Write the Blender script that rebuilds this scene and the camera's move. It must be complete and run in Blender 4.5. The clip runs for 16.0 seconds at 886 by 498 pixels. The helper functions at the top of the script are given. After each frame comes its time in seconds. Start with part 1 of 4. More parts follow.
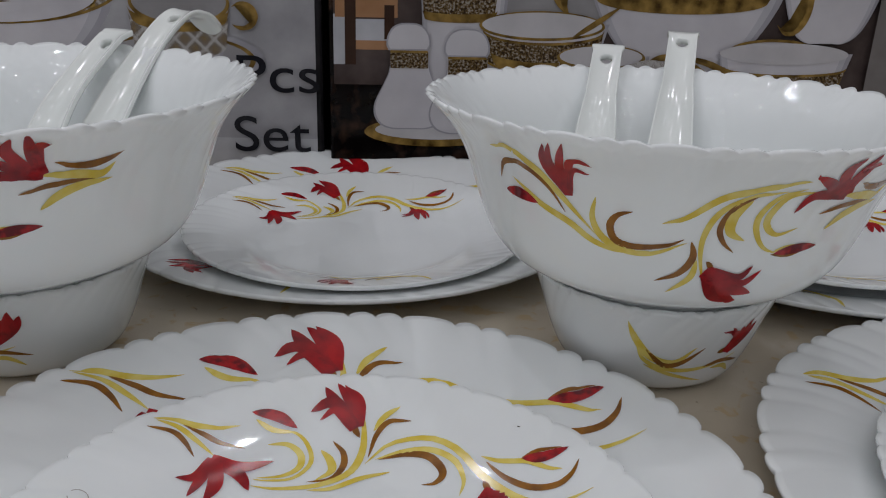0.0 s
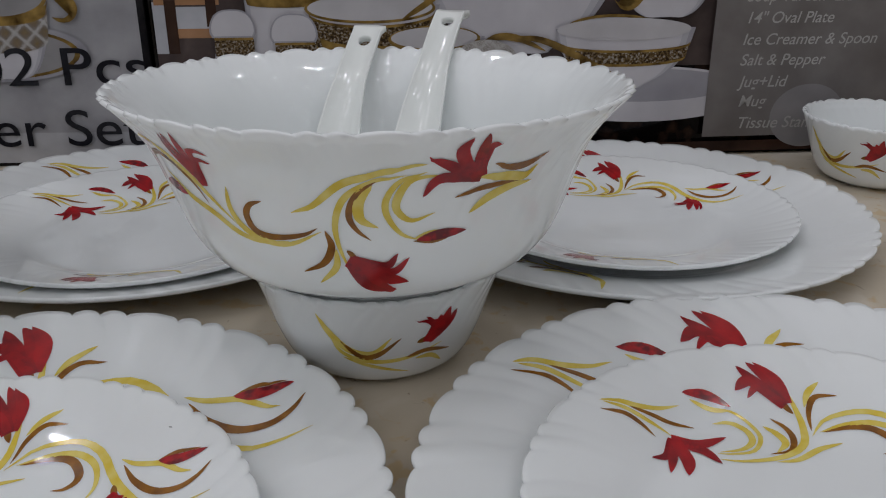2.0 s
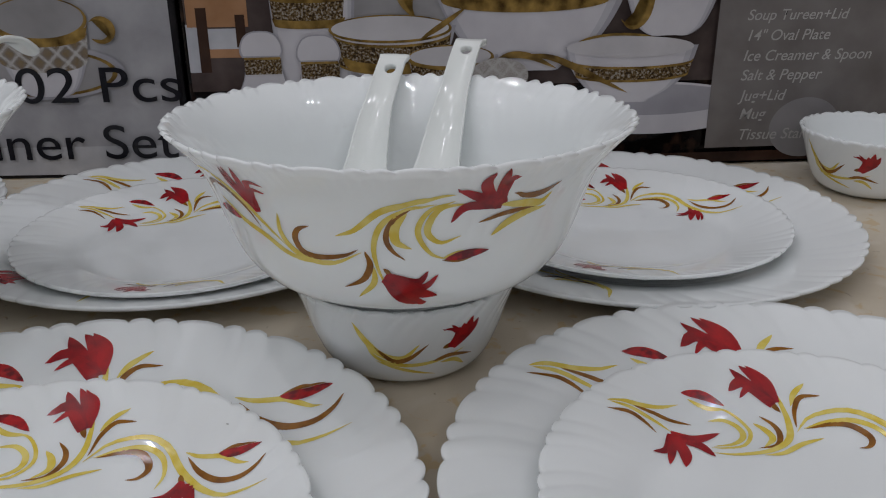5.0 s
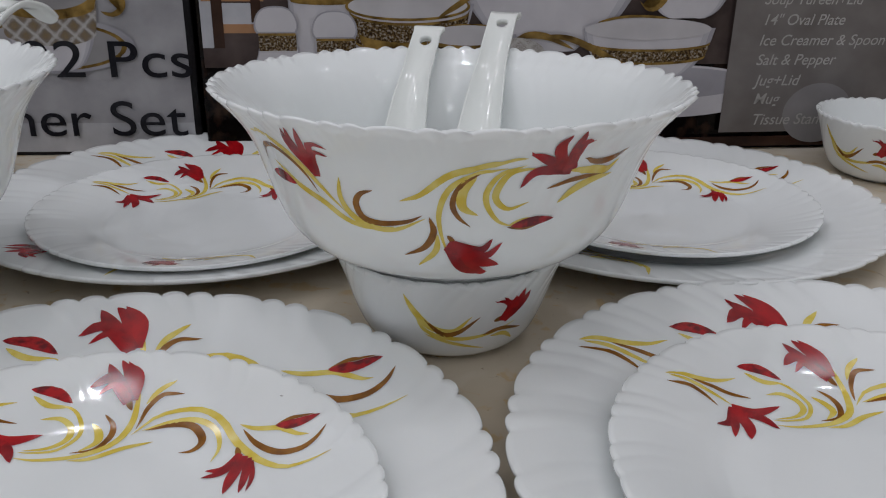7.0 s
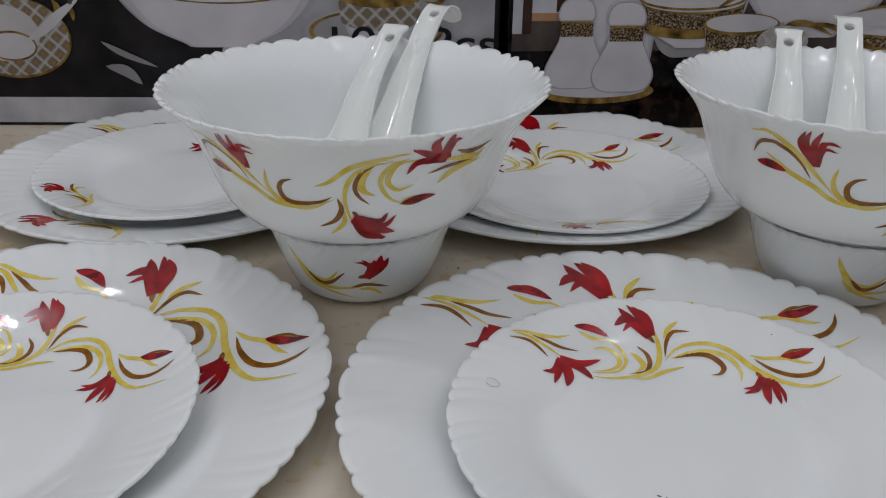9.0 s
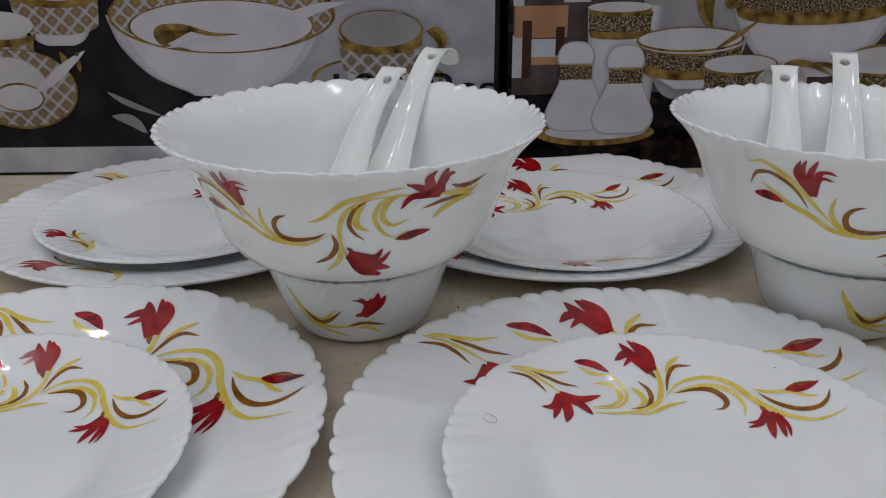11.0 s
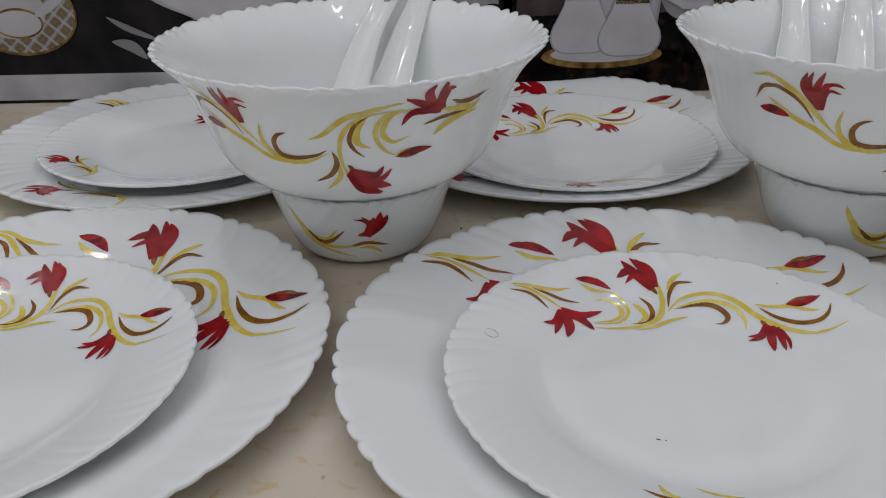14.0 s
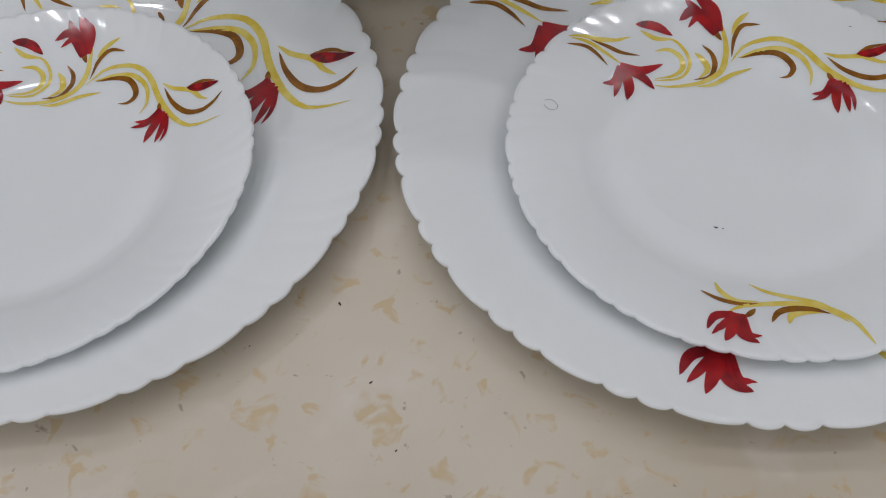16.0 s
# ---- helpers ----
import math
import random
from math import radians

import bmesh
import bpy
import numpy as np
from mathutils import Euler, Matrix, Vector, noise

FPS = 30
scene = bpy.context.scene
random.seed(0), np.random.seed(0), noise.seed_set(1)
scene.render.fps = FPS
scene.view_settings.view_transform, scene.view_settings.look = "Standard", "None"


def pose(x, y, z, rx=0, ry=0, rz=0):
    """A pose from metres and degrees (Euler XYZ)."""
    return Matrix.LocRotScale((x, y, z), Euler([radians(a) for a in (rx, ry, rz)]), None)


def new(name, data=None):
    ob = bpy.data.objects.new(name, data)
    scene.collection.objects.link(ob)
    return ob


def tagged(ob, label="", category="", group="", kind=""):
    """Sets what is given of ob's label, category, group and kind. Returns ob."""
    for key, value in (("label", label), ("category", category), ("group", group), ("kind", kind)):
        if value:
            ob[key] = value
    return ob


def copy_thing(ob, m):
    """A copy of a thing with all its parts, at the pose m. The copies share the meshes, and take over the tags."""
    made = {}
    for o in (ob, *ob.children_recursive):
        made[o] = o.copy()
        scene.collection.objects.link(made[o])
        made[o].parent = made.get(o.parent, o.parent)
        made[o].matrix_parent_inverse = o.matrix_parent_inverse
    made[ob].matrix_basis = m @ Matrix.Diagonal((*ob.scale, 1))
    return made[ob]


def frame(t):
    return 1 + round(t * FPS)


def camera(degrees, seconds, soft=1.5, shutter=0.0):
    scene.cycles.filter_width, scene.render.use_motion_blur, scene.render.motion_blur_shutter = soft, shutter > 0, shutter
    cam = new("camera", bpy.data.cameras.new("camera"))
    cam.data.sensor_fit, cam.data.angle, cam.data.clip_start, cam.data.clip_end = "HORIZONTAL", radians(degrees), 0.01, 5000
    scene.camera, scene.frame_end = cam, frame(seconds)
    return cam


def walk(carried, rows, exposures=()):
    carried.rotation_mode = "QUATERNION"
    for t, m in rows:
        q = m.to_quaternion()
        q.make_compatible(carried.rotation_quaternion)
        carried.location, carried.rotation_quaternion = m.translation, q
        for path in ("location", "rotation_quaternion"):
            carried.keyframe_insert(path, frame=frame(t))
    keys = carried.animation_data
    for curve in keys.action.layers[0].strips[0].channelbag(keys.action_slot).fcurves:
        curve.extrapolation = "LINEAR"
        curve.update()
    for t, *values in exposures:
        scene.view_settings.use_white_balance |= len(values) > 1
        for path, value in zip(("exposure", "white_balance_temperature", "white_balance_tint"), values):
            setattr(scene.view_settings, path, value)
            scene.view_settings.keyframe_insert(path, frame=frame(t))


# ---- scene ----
cam = camera(55.4, 16.0, soft=1.1)
METRES, EYE, TILT, LEAN, TURN = 0.70, 0.1727, -21.0, -1.7, 0.0
ROWS = [
    (0.0, 0.0, 0.0, 0.0, 0.0, 0.0, -0.0),
    (0.5, 0.059, 0.0121, 0.012, -0.38, -0.24, -0.18),
    (1.0, 0.1084, 0.0342, 0.0304, -0.29, -0.2, 0.0),
    (1.5, 0.1352, 0.0326, 0.0336, -0.07, -0.37, 0.85),
    (2.0, 0.167, 0.0164, -0.0001, 0.31, -0.98, 1.78),
    (2.5, 0.1752, -0.0083, -0.0153, 1.04, -1.4, 2.27),
    (3.0, 0.1582, -0.0405, -0.0227, 1.37, -2.26, 2.12),
    (3.5, 0.1418, -0.0674, -0.0239, 1.95, -3.08, 1.79),
    (4.0, 0.137, -0.0651, -0.0142, 1.94, -2.39, 1.76),
    (4.5, 0.1598, -0.0391, 0.0124, 1.39, -1.23, 1.87),
    (7.0, 0.1122, -0.023, -0.0005, -1.1, -1.63, 1.42),
    (7.5, 0.0675, -0.072, -0.0096, -2.11, -4.69, 1.81),
    (8.0, -0.0402, -0.1524, -0.006, -1.77, -6.88, 2.0),
    (8.5, -0.1332, -0.1697, 0.0225, -0.54, -6.33, 1.27),
    (9.0, -0.1692, -0.1525, 0.0227, 1.16, -5.0, 0.66),
    (11.5, -0.1568, -0.1501, 0.0094, 1.87, -0.78, 1.62),
    (12.0, -0.1562, -0.1502, 0.0069, 1.89, -0.27, 1.81),
    (12.5, -0.1579, -0.15, 0.0045, 2.16, -0.17, 1.87),
    (13.0, -0.1582, -0.1452, 0.0021, 2.32, -0.5, 1.89),
    (13.5, -0.1544, -0.1449, -0.0042, 2.64, -1.89, 2.05),
    (14.0, -0.1548, -0.1494, -0.0009, 2.5, -5.74, 1.85),
    (14.5, -0.1544, -0.1533, 0.0058, 2.81, -11.75, 1.47),
    (15.0, -0.1334, -0.139, 0.0108, 3.1, -18.93, 2.07),
    (15.5, -0.1206, -0.1181, 0.0628, 1.99, -26.4, 3.73),
    (16.0, -0.1834, -0.1102, 0.1097, 2.1, -34.21, 3.77),
]
walk(cam, [(t, pose(0, 0, EYE, TILT, LEAN, TURN) @ pose(METRES * x, METRES * y, METRES * z, 90 + pitch, roll, yaw)) for t, x, y, z, yaw, pitch, roll in ROWS], exposures=((0.0, 0.0), (4.5, 0.0), (7.0, 0.12), (7.5, 0.1), (8.3, 0.0), (16.0, 0.0)))

# ---- light: a shop hall with rows of ceiling lamps ----
CEILING_Z, FLOOR_Z = 1.95, -0.80
LAMP_POWER, WORLD = 1.38, 0.118
world = bpy.data.worlds.new("world")
scene.world = world
world.use_nodes = True
world.node_tree.nodes["Background"].inputs["Color"].default_value = (0.75, 0.85, 1.0, 1)
world.node_tree.nodes["Background"].inputs["Strength"].default_value = WORLD


def ceiling_lamp(x, y, size, power, color):
    data = bpy.data.lights.new("ceiling_lamp", "AREA")
    data.shape, data.size, data.energy, data.color = "DISK", size, power, color
    ob = new("ceiling_lamp_light", data)
    ob.location = (x, y, CEILING_Z - 0.03)
    return ob


# rows of small downlights: far in front, over the table, and behind the cartons
LAMP_ROWS = [(y, 0.72, 9, 0.74) for y in (-3.1, -2.5, -1.9, -1.3)] + [(-0.70, 0.62, 5, 0.45), (-0.20, 0.62, 5, 0.50), (0.30, 0.62, 5, 1.05), (1.12, 0.62, 5, 1.0)]
LAMP_SPOTS = [(step * (k - (count - 1) / 2), y, share) for y, step, count, share in LAMP_ROWS for k in range(count)]
for lx, ly, share in LAMP_SPOTS:
    ceiling_lamp(lx, ly, 0.052, LAMP_POWER * (1.30 if lx < -0.01 else 0.78) * share, (0.948, 0.955, 1.035))


# ---- materials ----
def material(name, color, rough=0.5, metal=0.0, second=None, scale=20.0, detail=4.0, bump=0.0, coat=0.0, spread=(0.35, 0.65), bump_scale=None, island=0.0, gloss=0.5):
    """A node material: two colours mixed by noise, fine bump, optional clear coat and variation from island to island."""
    m = bpy.data.materials.new(name)
    m.use_nodes = True
    n, l = m.node_tree.nodes, m.node_tree.links
    b = n["Principled BSDF"]
    b.inputs["Roughness"].default_value, b.inputs["Metallic"].default_value = rough, metal
    b.inputs["Specular IOR Level"].default_value = gloss
    b.inputs["Coat Weight"].default_value, b.inputs["Coat Roughness"].default_value = coat, 0.05
    co = n.new("ShaderNodeTexCoord")
    tex = n.new("ShaderNodeTexNoise")
    tex.inputs["Scale"].default_value, tex.inputs["Detail"].default_value = scale, detail
    l.new(co.outputs["Object"], tex.inputs["Vector"])
    ramp = n.new("ShaderNodeValToRGB")
    ramp.color_ramp.elements[0].position, ramp.color_ramp.elements[1].position = spread
    ramp.color_ramp.elements[0].color = (*color, 1)
    ramp.color_ramp.elements[1].color = (*(second or color), 1)
    l.new(tex.outputs["Fac"], ramp.inputs["Fac"])
    if island:
        geo = n.new("ShaderNodeNewGeometry")
        mix = n.new("ShaderNodeMath")
        mix.operation = "MULTIPLY_ADD"
        mix.inputs[1].default_value = island
        l.new(geo.outputs["Random Per Island"], mix.inputs[0])
        l.new(tex.outputs["Fac"], mix.inputs[2])
        sub = n.new("ShaderNodeMath")
        sub.operation = "SUBTRACT"
        sub.inputs[1].default_value = island / 2
        l.new(mix.outputs[0], sub.inputs[0])
        l.new(sub.outputs[0], ramp.inputs["Fac"])
    l.new(ramp.outputs["Color"], b.inputs["Base Color"])
    if bump:
        t2 = n.new("ShaderNodeTexNoise")
        t2.inputs["Scale"].default_value, t2.inputs["Detail"].default_value = bump_scale or scale * 3, 3
        l.new(co.outputs["Object"], t2.inputs["Vector"])
        bp = n.new("ShaderNodeBump")
        bp.inputs["Strength"].default_value, bp.inputs["Distance"].default_value = bump, 0.002
        l.new(t2.outputs["Fac"], bp.inputs["Height"])
        l.new(bp.outputs["Normal"], b.inputs["Normal"])
    return m


GLASS = material("opal_glass", (0.845, 0.882, 0.878), 0.045, second=(0.875, 0.908, 0.904), scale=14, bump=0.04, bump_scale=60)
GLASS.node_tree.nodes["Principled BSDF"].inputs["Subsurface Weight"].default_value = 0.4
GLASS.node_tree.nodes["Principled BSDF"].inputs["Subsurface Scale"].default_value = 0.006
GLASS.node_tree.nodes["Principled BSDF"].inputs["Subsurface Radius"].default_value = (1.0, 1.0, 1.0)
SPOON = material("glazed_porcelain", (0.80, 0.83, 0.80), 0.1, second=(0.84, 0.86, 0.83), scale=30, bump=0.04, bump_scale=60)
RED = material("red_print", (0.15, 0.003, 0.008), 0.18, second=(0.47, 0.008, 0.012), scale=150, detail=4, spread=(0.15, 0.75), island=0.55)
BUD = material("red_bud_print", (0.14, 0.004, 0.009), 0.16, second=(0.44, 0.009, 0.013), scale=260, detail=2, spread=(0.4, 0.6))
LINT = material("lint", (0.30, 0.28, 0.25), 0.8, second=(0.42, 0.40, 0.36), scale=400)
YELLOW = material("yellow_print", (0.70, 0.52, 0.055), 0.16, second=(0.78, 0.65, 0.17), scale=160, detail=2)
BROWN = material("brown_print", (0.19, 0.068, 0.006), 0.16, second=(0.31, 0.125, 0.010), scale=180, detail=2)


def stone_material():
    """Polished beige tile with ochre flecks and pale clouds."""
    m = material("beige_stone", (0.53, 0.455, 0.345), 0.34, second=(0.63, 0.565, 0.455), scale=9, detail=6, bump=0.03, bump_scale=200)
    n, l = m.node_tree.nodes, m.node_tree.links
    b = n["Principled BSDF"]
    base = b.inputs["Base Color"].links[0].from_socket
    for scale, lo, hi, col, amount in ((95, 0.59, 0.66, (0.54, 0.36, 0.13), 0.55), (150, 0.69, 0.73, (0.26, 0.18, 0.10), 0.6), (30, 0.56, 0.72, (0.68, 0.62, 0.54), 0.6)):
        tex = n.new("ShaderNodeTexNoise")
        tex.inputs["Scale"].default_value, tex.inputs["Detail"].default_value, tex.inputs["Distortion"].default_value = scale, 3, 0.6
        l.new(n["Texture Coordinate"].outputs["Object"], tex.inputs["Vector"])
        mr = n.new("ShaderNodeMapRange")
        mr.inputs["From Min"].default_value, mr.inputs["From Max"].default_value, mr.inputs["To Max"].default_value = lo, hi, amount
        l.new(tex.outputs["Fac"], mr.inputs["Value"])
        mix = n.new("ShaderNodeMix")
        mix.data_type = "RGBA"
        l.new(mr.outputs["Result"], mix.inputs["Factor"])
        l.new(base, mix.inputs["A"])
        mix.inputs["B"].default_value = (*col, 1)
        base = mix.outputs["Result"]
    l.new(base, b.inputs["Base Color"])
    return m


STONE = stone_material()
PLASTER = material("wall_paint", (0.72, 0.71, 0.69), 0.8, second=(0.78, 0.77, 0.75), scale=3, bump=0.1)
CEIL = material("ceiling_paint", (0.80, 0.80, 0.79), 0.9, second=(0.83, 0.83, 0.82), scale=2, bump=0.05)
FLOOR = material("floor_tile", (0.35, 0.33, 0.30), 0.3, second=(0.42, 0.40, 0.36), scale=5, bump=0.03)
WOOD = material("dark_wood", (0.10, 0.06, 0.035), 0.4, second=(0.16, 0.10, 0.06), scale=12, bump=0.1)


# ---- mesh helpers ----
def mesh_object(name, bm, mat, parent=None, smooth=True):
    me = bpy.data.meshes.new(name)
    bm.to_mesh(me)
    bm.free()
    for p in me.polygons:
        p.use_smooth = smooth
    me.materials.append(mat)
    ob = new(name, me)
    if parent is not None:
        ob.parent = parent
    return ob


def part(name, bm, mat, parent, label="", smooth=True):
    ob = mesh_object(name, bm, mat, parent, smooth)
    return tagged(ob, label) if label else ob


def box(bm, x0, y0, z0, x1, y1, z1, bevel=0.0):
    r = bmesh.ops.create_cube(bm, size=1)["verts"]
    bmesh.ops.scale(bm, vec=(x1 - x0, y1 - y0, z1 - z0), verts=r)
    bmesh.ops.translate(bm, vec=((x0 + x1) / 2, (y0 + y1) / 2, (z0 + z1) / 2), verts=r)
    if bevel:
        bmesh.ops.bevel(bm, geom=list({e for v in r for e in v.link_edges}), offset=bevel, segments=2, affect="EDGES", profile=0.5)
    return bm


def block(name, dims, mat, label, category, kind="", bevel=0.0):
    ob = mesh_object(name, box(bmesh.new(), *dims, bevel=bevel), mat, smooth=False)
    return tagged(ob, label, category, kind=kind)


# ---- the hall and the display table ----
block("floor", (-4, -4, FLOOR_Z - 0.1, 4, 1.6, FLOOR_Z), FLOOR, "grey polished tile floor of the shop", "floor", "structure")
block("ceiling", (-4, -4, CEILING_Z, 4, 1.6, CEILING_Z + 0.1), CEIL, "plain white painted shop ceiling", "ceiling", "structure")
block("wall_north", (-4.1, 1.6, FLOOR_Z, 4.1, 1.7, CEILING_Z), PLASTER, "plain pale painted wall behind the display", "wall", "structure")
block("wall_south", (-4.1, -4.1, FLOOR_Z, 4.1, -4, CEILING_Z), PLASTER, "plain pale painted shop wall", "wall", "structure")
block("wall_west", (-4.1, -4, FLOOR_Z, -4, 1.6, CEILING_Z), PLASTER, "plain pale painted shop wall", "wall", "structure")
block("wall_east", (4, -4, FLOOR_Z, 4.1, 1.6, CEILING_Z), PLASTER, "plain pale painted shop wall", "wall", "structure")

table = new("display_table")
tagged(table, "long display table with a polished beige stone top", "table")
table.location = (0, 0.3, FLOOR_Z)
top = part("tabletop", box(bmesh.new(), -1.4, -0.55, 0.77, 1.4, 0.75, 0.80, bevel=0.004), STONE, table, "polished beige stone with ochre flecks", smooth=False)
for px in (-1.3, 1.3):
    for py in (-0.47, 0.67):
        part("leg", box(bmesh.new(), px - 0.03, py - 0.03, 0, px + 0.03, py + 0.03, 0.768, bevel=0.003), WOOD, table, smooth=False)

# ---- opal glass tableware ----
LOBES_PLATE, LOBES_SMALL, LOBES_BOWL, LOBES_CUP = 54, 54, 54, 36


def profile_at(profile, r):
    rs, zs = [p[0] for p in profile], [p[1] for p in profile]
    return float(np.interp(r, rs, zs))


def smooth_profile(points, n):
    """A rounded line through the given points, n points long."""
    p = np.array(points, float)
    p = np.vstack([2 * p[0] - p[1], p, 2 * p[-1] - p[-2]])
    out = []
    for s in np.linspace(0, len(points) - 1 - 1e-6, n):
        i, u = int(s), s - int(s)
        a, b, c, d = p[i], p[i + 1], p[i + 2], p[i + 3]
        out.append(0.5 * (2 * b + (c - a) * u + (2 * a - 5 * b + 4 * c - d) * u ** 2 + (3 * b - a - 3 * c + d) * u ** 3))
    return np.array(out)


def scallop(angle, lobes, phase=0.0):
    """1 on the crown of a lobe, 0 in the notch between two. The lobes come in threes: two narrow ones and one twice as wide."""
    g = ((angle - phase) / (2 * math.pi) * lobes / 3) % 1.0
    f, power = (g / 0.25, 0.62) if g < 0.25 else ((g - 0.25) / 0.25, 0.62) if g < 0.5 else ((g - 0.5) / 0.5, 0.46)
    return max(0.0, math.sin(math.pi * f)) ** power


def fluted_lathe(line, weights, lobes, depth, twist, lift, phase=0.0):
    """A turned vessel whose rim waves in lobes; flutes run down from the rim with a twist. line: (r, z); weights: how far each ring follows the lobes."""
    steps = lobes // 3 * 32
    verts, faces = [], []
    for (r, z), w in zip(line, weights):
        for k in range(steps):
            a = 2 * math.pi * k / steps
            s = scallop(a + twist * (1 - abs(w)), lobes, phase)
            rr = r - depth * abs(w) * (1 - s)
            verts.append((rr * math.cos(a), rr * math.sin(a), z - lift * w * (1 - s)))
    for i in range(len(line) - 1):
        for k in range(steps):
            k2 = (k + 1) % steps
            faces.append((i * steps + k, i * steps + k2, (i + 1) * steps + k2, (i + 1) * steps + k))
    last = (len(line) - 1) * steps
    verts.append((0, 0, line[0][1]))
    verts.append((0, 0, line[-1][1]))
    for k in range(steps):
        k2 = (k + 1) % steps
        faces.append((len(verts) - 2, k2, k))
        faces.append((len(verts) - 1, last + k, last + k2))
    me = bpy.data.meshes.new("vessel")
    me.from_pydata(verts, [], faces)
    for p in me.polygons:
        p.use_smooth = True
    me.materials.append(GLASS)
    return me


def flute_weight(r, z, rim, inner):
    return max(0.0, min(1.0, (r - inner) / (rim - inner))) ** 2.3


def plate_motif(put):
    put("y", 2.3, (-67.4, 64.1), (-61.1, 65.3), (-53.6, 64.0), (-46.1, 64.5), (-38.9, 66.9))
    put("y", 1.9, (-66.2, 63.6), (-58.7, 62.0), (-51.4, 57.4), (-44.6, 52.6))
    put("n", 1.9, (-68.2, 59.9), (-60.0, 59.5), (-55.1, 56.2), (-50.6, 50.7))
    put("n", 1.9, (-57.4, 63.5), (-50.0, 60.8), (-43.8, 58.3), (-35.6, 57.8))
    put("y", 1.5, (-26.9, 67.7), (-19.4, 66.3), (-14.7, 60.9), (-13.8, 54.4), (-18.4, 47.4), (-25.9, 45.8), (-30.8, 46.0))
    put("y", 2.3, (-28.6, 60.7), (-22.2, 61.8), (-17.4, 58.5), (-17.2, 52.7), (-22.0, 48.3), (-30.0, 46.7))
    put("y", 2.2, (-34.4, 70.5), (-28.2, 67.0), (-20.6, 66.9))
    put("b", 4.8, (-36.3, 73.5), (-27.8, 73.2), (-20.0, 68.7))
    put("y", 2.8, (-10.9, 61.0), (-7.5, 57.1), (-6.4, 51.6), (-11.1, 46.4))
    put("n", 2.2, (-7.3, 64.7), (-3.4, 60.4), (-2.8, 54.3), (-6.1, 47.7), (-13.6, 45.7))
    put("y", 2.5, (1.5, 78.5), (2.9, 69.3), (2.9, 60.8), (-0.8, 50.6), (-10.1, 44.1), (-22.6, 41.9), (-31.0, 42.9))
    put("y", 2.2, (12.9, 51.8), (3.8, 48.4), (-5.4, 42.7), (-12.9, 41.5))
    put("y", 2.2, (14.9, 80.1), (9.3, 75.0), (6.2, 69.1))
    put("n", 2.0, (19.1, 73.2), (11.6, 73.3), (7.3, 67.6), (5.1, 58.6))
    put("y", 2.5, (4.3, 55.7), (10.6, 63.1), (19.5, 65.6), (28.0, 64.7), (35.7, 58.9), (41.9, 49.3), (47.3, 42.9), (54.1, 36.4), (62.0, 31.9), (69.8, 32.6), (76.5, 35.3))
    put("y", 2.1, (7.5, 57.8), (16.5, 60.8), (26.3, 60.6), (34.0, 55.4), (36.9, 47.4), (35.4, 40.3))
    put("n", 2.7, (8.7, 57.8), (17.6, 59.6), (24.8, 58.5), (29.1, 54.1), (30.1, 50.0), (27.4, 46.3), (23.4, 45.6))
    put("y", 2.1, (42.8, 55.6), (48.9, 52.6), (57.8, 50.7), (63.8, 46.5), (68.1, 45.3))
    put("b", 4.3, (55.8, 52.2), (63.0, 51.8), (71.1, 54.3))
    put("n", 1.5, (55.8, 52.5), (62.0, 54.9), (68.9, 54.9))
    put("n", 2.4, (44.3, 53.1), (50.0, 45.6), (58.0, 39.7), (65.7, 39.0), (70.9, 42.8), (73.9, 48.6))
    put("n", 2.2, (-1.5, 73.1), (-0.1, 69.4), (1.6, 66.5))
    put("n", 1.9, (43.2, 45.8), (44.2, 43.2), (45.5, 40.1))
    put("t", 5.5, (-0.8, 72.8), (-8.0, 81.2), (-12.8, 88.4))
    put("p", 4.9, (0.2, 73.0), (-3.9, 83.7), (-8.5, 90.7))
    put("p", 5.1, (0.8, 70.9), (-0.2, 82.3), (-5.9, 90.3))
    put("p", 6.4, (-0.1, 70.0), (-9.3, 80.9), (-16.4, 76.2))
    put("p", 3.6, (-0.5, 70.9), (-7.5, 77.8), (-12.8, 72.9))
    put("t", 2.0, (49.5, 38.4), (50.9, 31.1), (50.0, 24.7))
    put("p", 3.1, (48.4, 39.9), (48.4, 31.2), (47.8, 24.1))
    put("p", 3.5, (45.0, 42.6), (40.6, 36.2), (34.7, 35.3))
    put("p", 3.4, (44.7, 42.1), (40.3, 34.6), (34.0, 31.7))
    put("p", 4.5, (46.6, 41.3), (44.2, 32.3), (42.9, 23.7))
    put("t", 3.4, (-45.4, 50.7), (-48.4, 43.2), (-53.9, 41.1))
    put("p", 3.9, (-44.9, 51.3), (-46.5, 43.1), (-49.0, 35.2))
    put("p", 5.1, (-45.1, 51.3), (-36.2, 50.2), (-25.5, 54.6))
    put("p", 5.0, (-42.7, 50.3), (-35.4, 47.1), (-31.0, 40.3))
    put("p", 5.5, (-43.9, 51.5), (-41.9, 41.9), (-43.5, 34.1))


